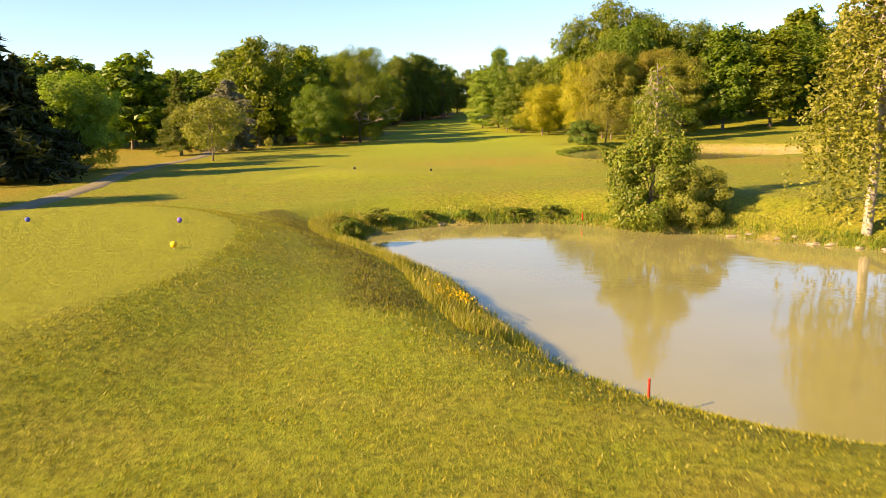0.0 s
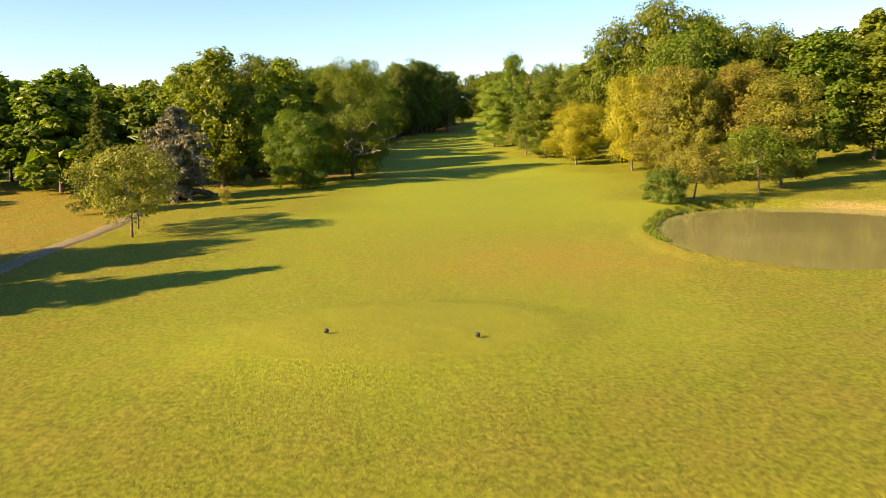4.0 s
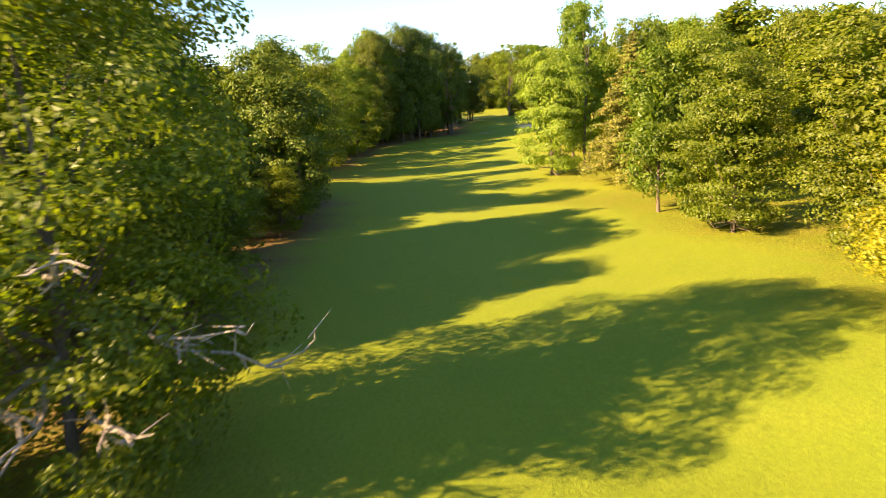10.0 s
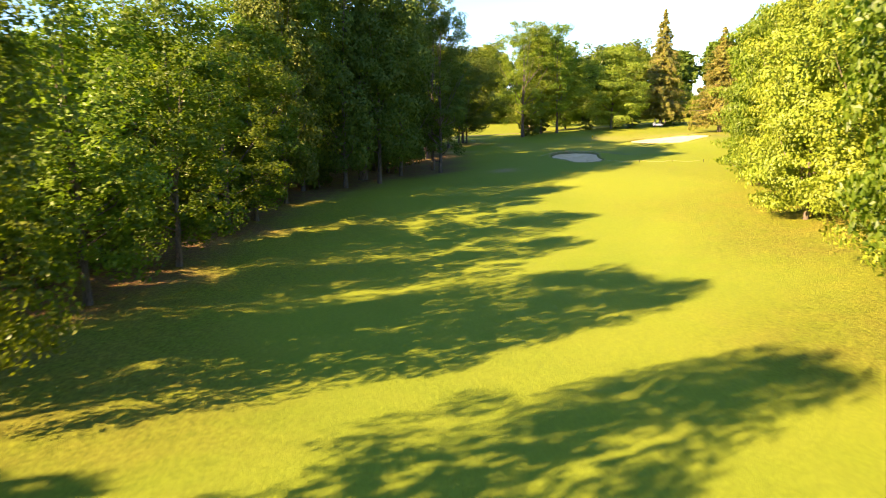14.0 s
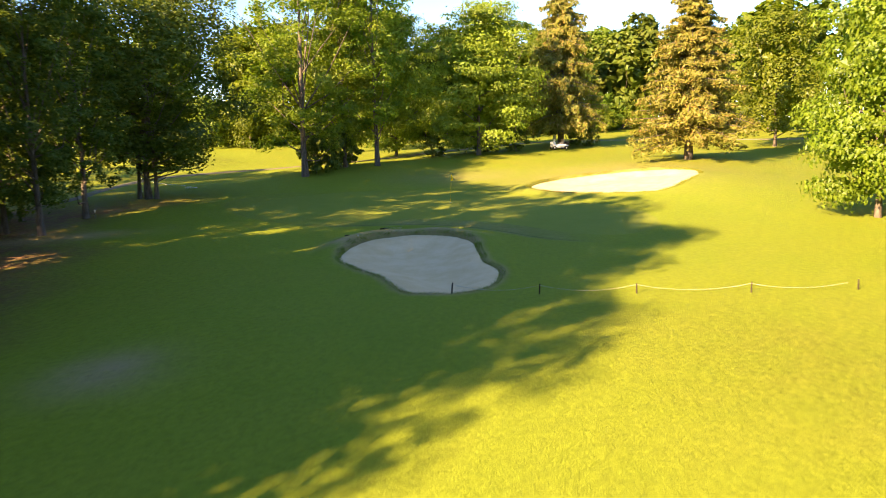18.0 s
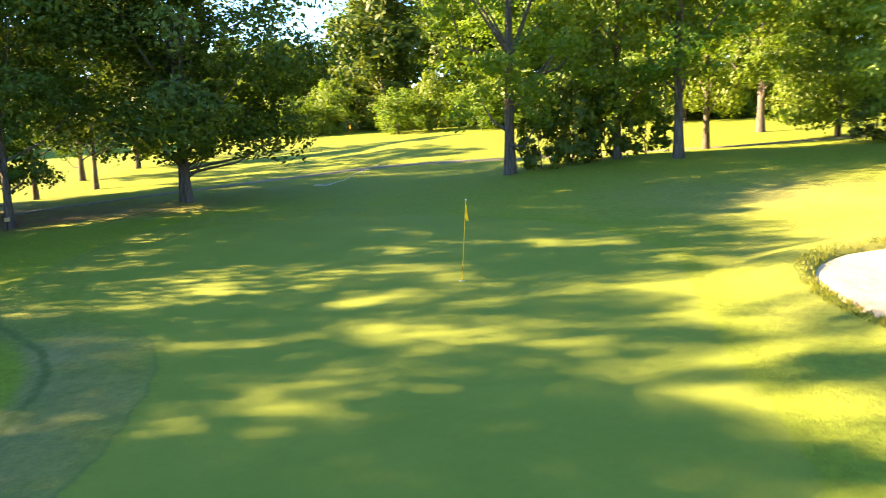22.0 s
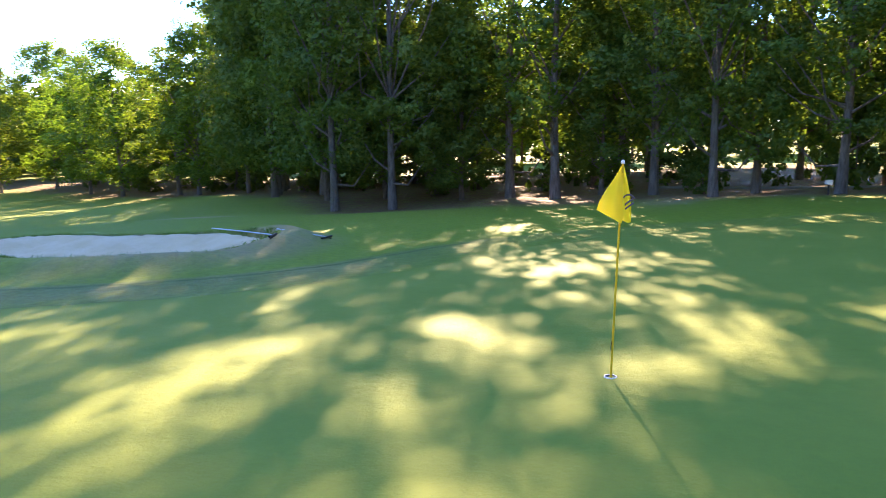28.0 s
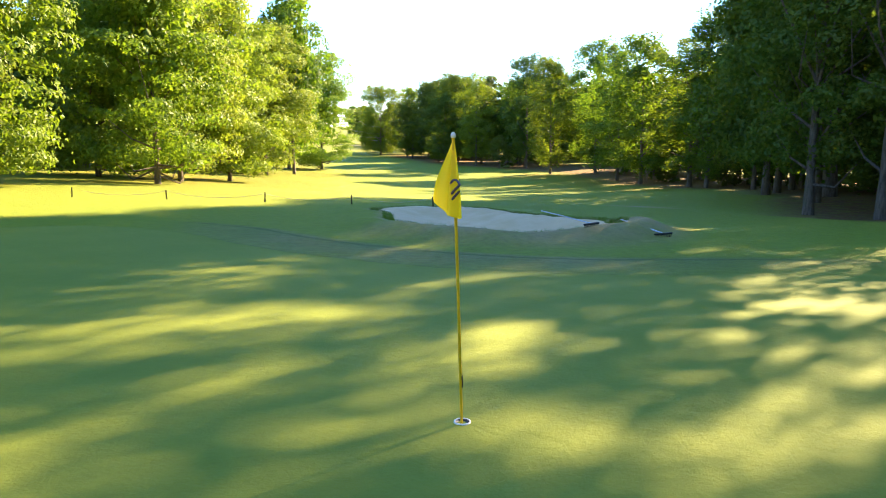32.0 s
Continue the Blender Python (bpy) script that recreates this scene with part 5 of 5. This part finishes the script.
# ---- grass and reeds ----
def blades(name, places, tall, thick, mat, label, category, seed, spread=0.35):
    """Bent grass blades, too many to count."""
    rng = np.random.default_rng(seed)
    p = np.asarray(places, float)
    n = len(p)
    h = tall * rng.uniform(0.25, 1.3, n)
    a = rng.uniform(0, 2 * math.pi, n)
    side = np.stack([np.cos(a), np.sin(a), 0 * a], 1) * (thick * rng.uniform(0.6, 1.3, n))[:, None]
    b = rng.uniform(0, 2 * math.pi, n)
    lean = np.stack([np.cos(b), np.sin(b), 0 * b], 1) * (h * spread * rng.uniform(0.2, 1.2, n))[:, None]
    base = np.concatenate([p, (height(p[:, 0], p[:, 1]) - 0.03)[:, None]], 1)
    up = np.stack([0 * h, 0 * h, h], 1)
    mid = base + up * 0.6 + lean * 0.35
    tip = base + up + lean
    verts = np.stack([base - side, base + side, mid + side * 0.8, mid - side * 0.8, tip + side * 0.15, tip - side * 0.15], 1).reshape(-1, 3)
    i = np.arange(n)[:, None] * 6
    faces = np.concatenate([i + [[0, 1, 2, 3]], i + [[3, 2, 4, 5]]])
    me = mesh_of(name, verts, faces)
    me.materials.append(mat)
    return tagged(new(name, me), label, category, kind="stuff")


def patchy(x, y, seed):
    """Uneven patches about a metre across, between -1 and 1."""
    r = np.random.default_rng(seed + 500)
    v = 0
    for k in range(9):
        a, f = r.uniform(0, math.pi), r.uniform(0.9, 4.5)
        v = v + np.sin((x * math.cos(a) + y * math.sin(a)) * f + r.uniform(0, 6.3)) / 4.0
    return np.clip(v, -1, 1)


def near_line(line, count, seed, lo, hi, keep, clump=0.0):
    rng = np.random.default_rng(seed)
    p = np.array(line)
    box = (p[:, 0].min() - 3, p[:, 0].max() + 3, p[:, 1].min() - 3, p[:, 1].max() + 3)
    out, have = [], 0
    while have < count:
        x, y = rng.uniform(box[0], box[1], 60000), rng.uniform(box[2], box[3], 60000)
        d = within(line, x, y)
        k = (d > lo) & (d < hi) & keep(x, y)
        if clump:
            k &= patchy(x, y, seed) > rng.uniform(-1, 1, len(x)) * clump
        out.append(np.stack([x[k], y[k]], 1))
        have += int(k.sum())
    return np.concatenate(out)[:count]


blades("reeds", near_line(POND_R, 26000, 1, -0.1, 2.6, lambda x, y: (x < -47) & (y > -331) & (y < -306), 0.9), 0.34, 0.009, M_REED, "tall dry yellow grass along the pond bank", "reeds", 3, 0.45)
blades("reeds", near_line(POND_R, 3500, 11, -0.1, 0.9, lambda x, y: (x > -48) & (x < -36) & (y < -330), 0.6), 0.2, 0.012, M_REED, "low grass tufts along the pond bank", "reeds", 13, 0.7)
blades("reeds", near_line(POND_R, 9000, 12, 0.0, 2.0, lambda x, y: (y > -313), 1.0), 0.22, 0.013, M_REED, "short dry grass on the far bank", "reeds", 14, 0.8)
blades("reeds", near_line(POND_R, 6000, 2, 0.0, 1.1, lambda x, y: (y > -316), 0.8), 0.34, 0.018, M_BUSH, "green waterside plants on the far bank", "reeds", 4, 0.5)
tr = np.random.default_rng(21)
tx, ty = tr.uniform(-61, -51, 130000), tr.uniform(-331, -307, 130000)
tk = along(THATCH, tx, ty) + 0.5 * patchy(tx, ty, 21) < tr.uniform(0.2, 1.7, len(tx))
blades("thatch", np.stack([tx, ty], 1)[tk][:20000], 0.08, 0.013, M_THATCH, "dark brown clippings and tufts in a strip beside the bank", "grass", 23, 1.2)
blades("reeds", near_line(POND2_R, 5000, 5, 0.0, 1.0, lambda x, y: (x < -16) & (y > -266), 0.4), 0.3, 0.03, M_BUSH, "green reeds round the further pond", "reeds", 6, 0.5)
blades("bunker_fringe", near_line(A_R, 5000, 31, -0.1, 0.28, lambda x, y: x < 99, 1.2), 0.1, 0.008, M_BUSH, "ragged dark grass fringe round the bunker lip", "grass", 33, 0.9)
blades("bunker_fringe", near_line(B_R, 5000, 32, -0.1, 0.35, lambda x, y: x < 99, 0.9), 0.12, 0.01, M_ROUGHGRASS, "short grass fringe round the bunker lip", "grass", 34, 0.9)
rr = np.random.default_rng(9)
px, py = rr.uniform(-67, -41, 260000), rr.uniform(-346, -310, 260000)
ok = (within(POND_R, px, py) > 0.8) & (tee_distance(px, py) > 0.3) & (patchy(px * 1.7, py * 1.7, 3) > rr.uniform(-1.2, 0.8, len(px)))
blades("rough_grass", np.stack([px, py], 1)[ok][:90000], 0.075, 0.014, M_ROUGHGRASS, "short uneven rough grass beside the tee", "grass", 10, 1.1)
fr = np.random.default_rng(15)
fx, fy = -50.3 + fr.normal(size=220) * 0.45, -326.6 + fr.normal(size=220) * 0.6
fz = height(fx, fy) + fr.uniform(0.1, 0.5, 220)
fv, ff = leaf_sheets(fr, np.stack([fx, fy, fz], 1), fr.normal(size=(220, 3)) + [0, 0, 1.0], 0.09)
flowers = new("wildflowers", mesh_of("wildflowers", fv, ff))
flowers.data.materials.append(M_FLOWER)
tagged(flowers, "clump of bright yellow wildflowers on the bank", "flowers", kind="stuff")

# a jet of water far across the course
jx, jy = 40.4, -191.0
jr = np.random.default_rng(41)
ju = jr.uniform(0, 1, 700)
jw = (0.15 + 0.9 * (1 - ju) ** 1.5) * jr.normal(size=(2, 700)) * 0.5
jp = np.stack([jx + jw[0] - 0.9 * ju, jy + jw[1], z_at(jx, jy) + 0.1 + 4.2 * ju], 1)
jv, jf = leaf_sheets(jr, jp, jr.normal(size=(700, 3)), 0.3)
jet = new("water_jet", mesh_of("water_jet", jv, jf))
jet.data.materials.append(M_SPRAY)
tagged(jet, "white spray of a water jet far across the course", "water jet", kind="stuff")

# a white line lying in a loop on the grass behind the green
loop = [(-18.1 + 0.55 * math.cos(a), 17.5 + 0.45 * math.sin(a)) for a in (i * 0.45 for i in range(14))]
tail = [(-18.0 - 5.2 * k + 0.25 * math.sin(k * 9), 18.1 + 12.8 * k) for k in (i / 16 for i in range(17))]
line_ob = new("white_line", pipe([(x, y, z_at(x, y) + 0.03) for x, y in loop + tail], 0.014, 6))
line_ob.data.materials.append(M_WHITE)
tagged(line_ob, "white line lying looped on shaded grass behind the green", "rope")
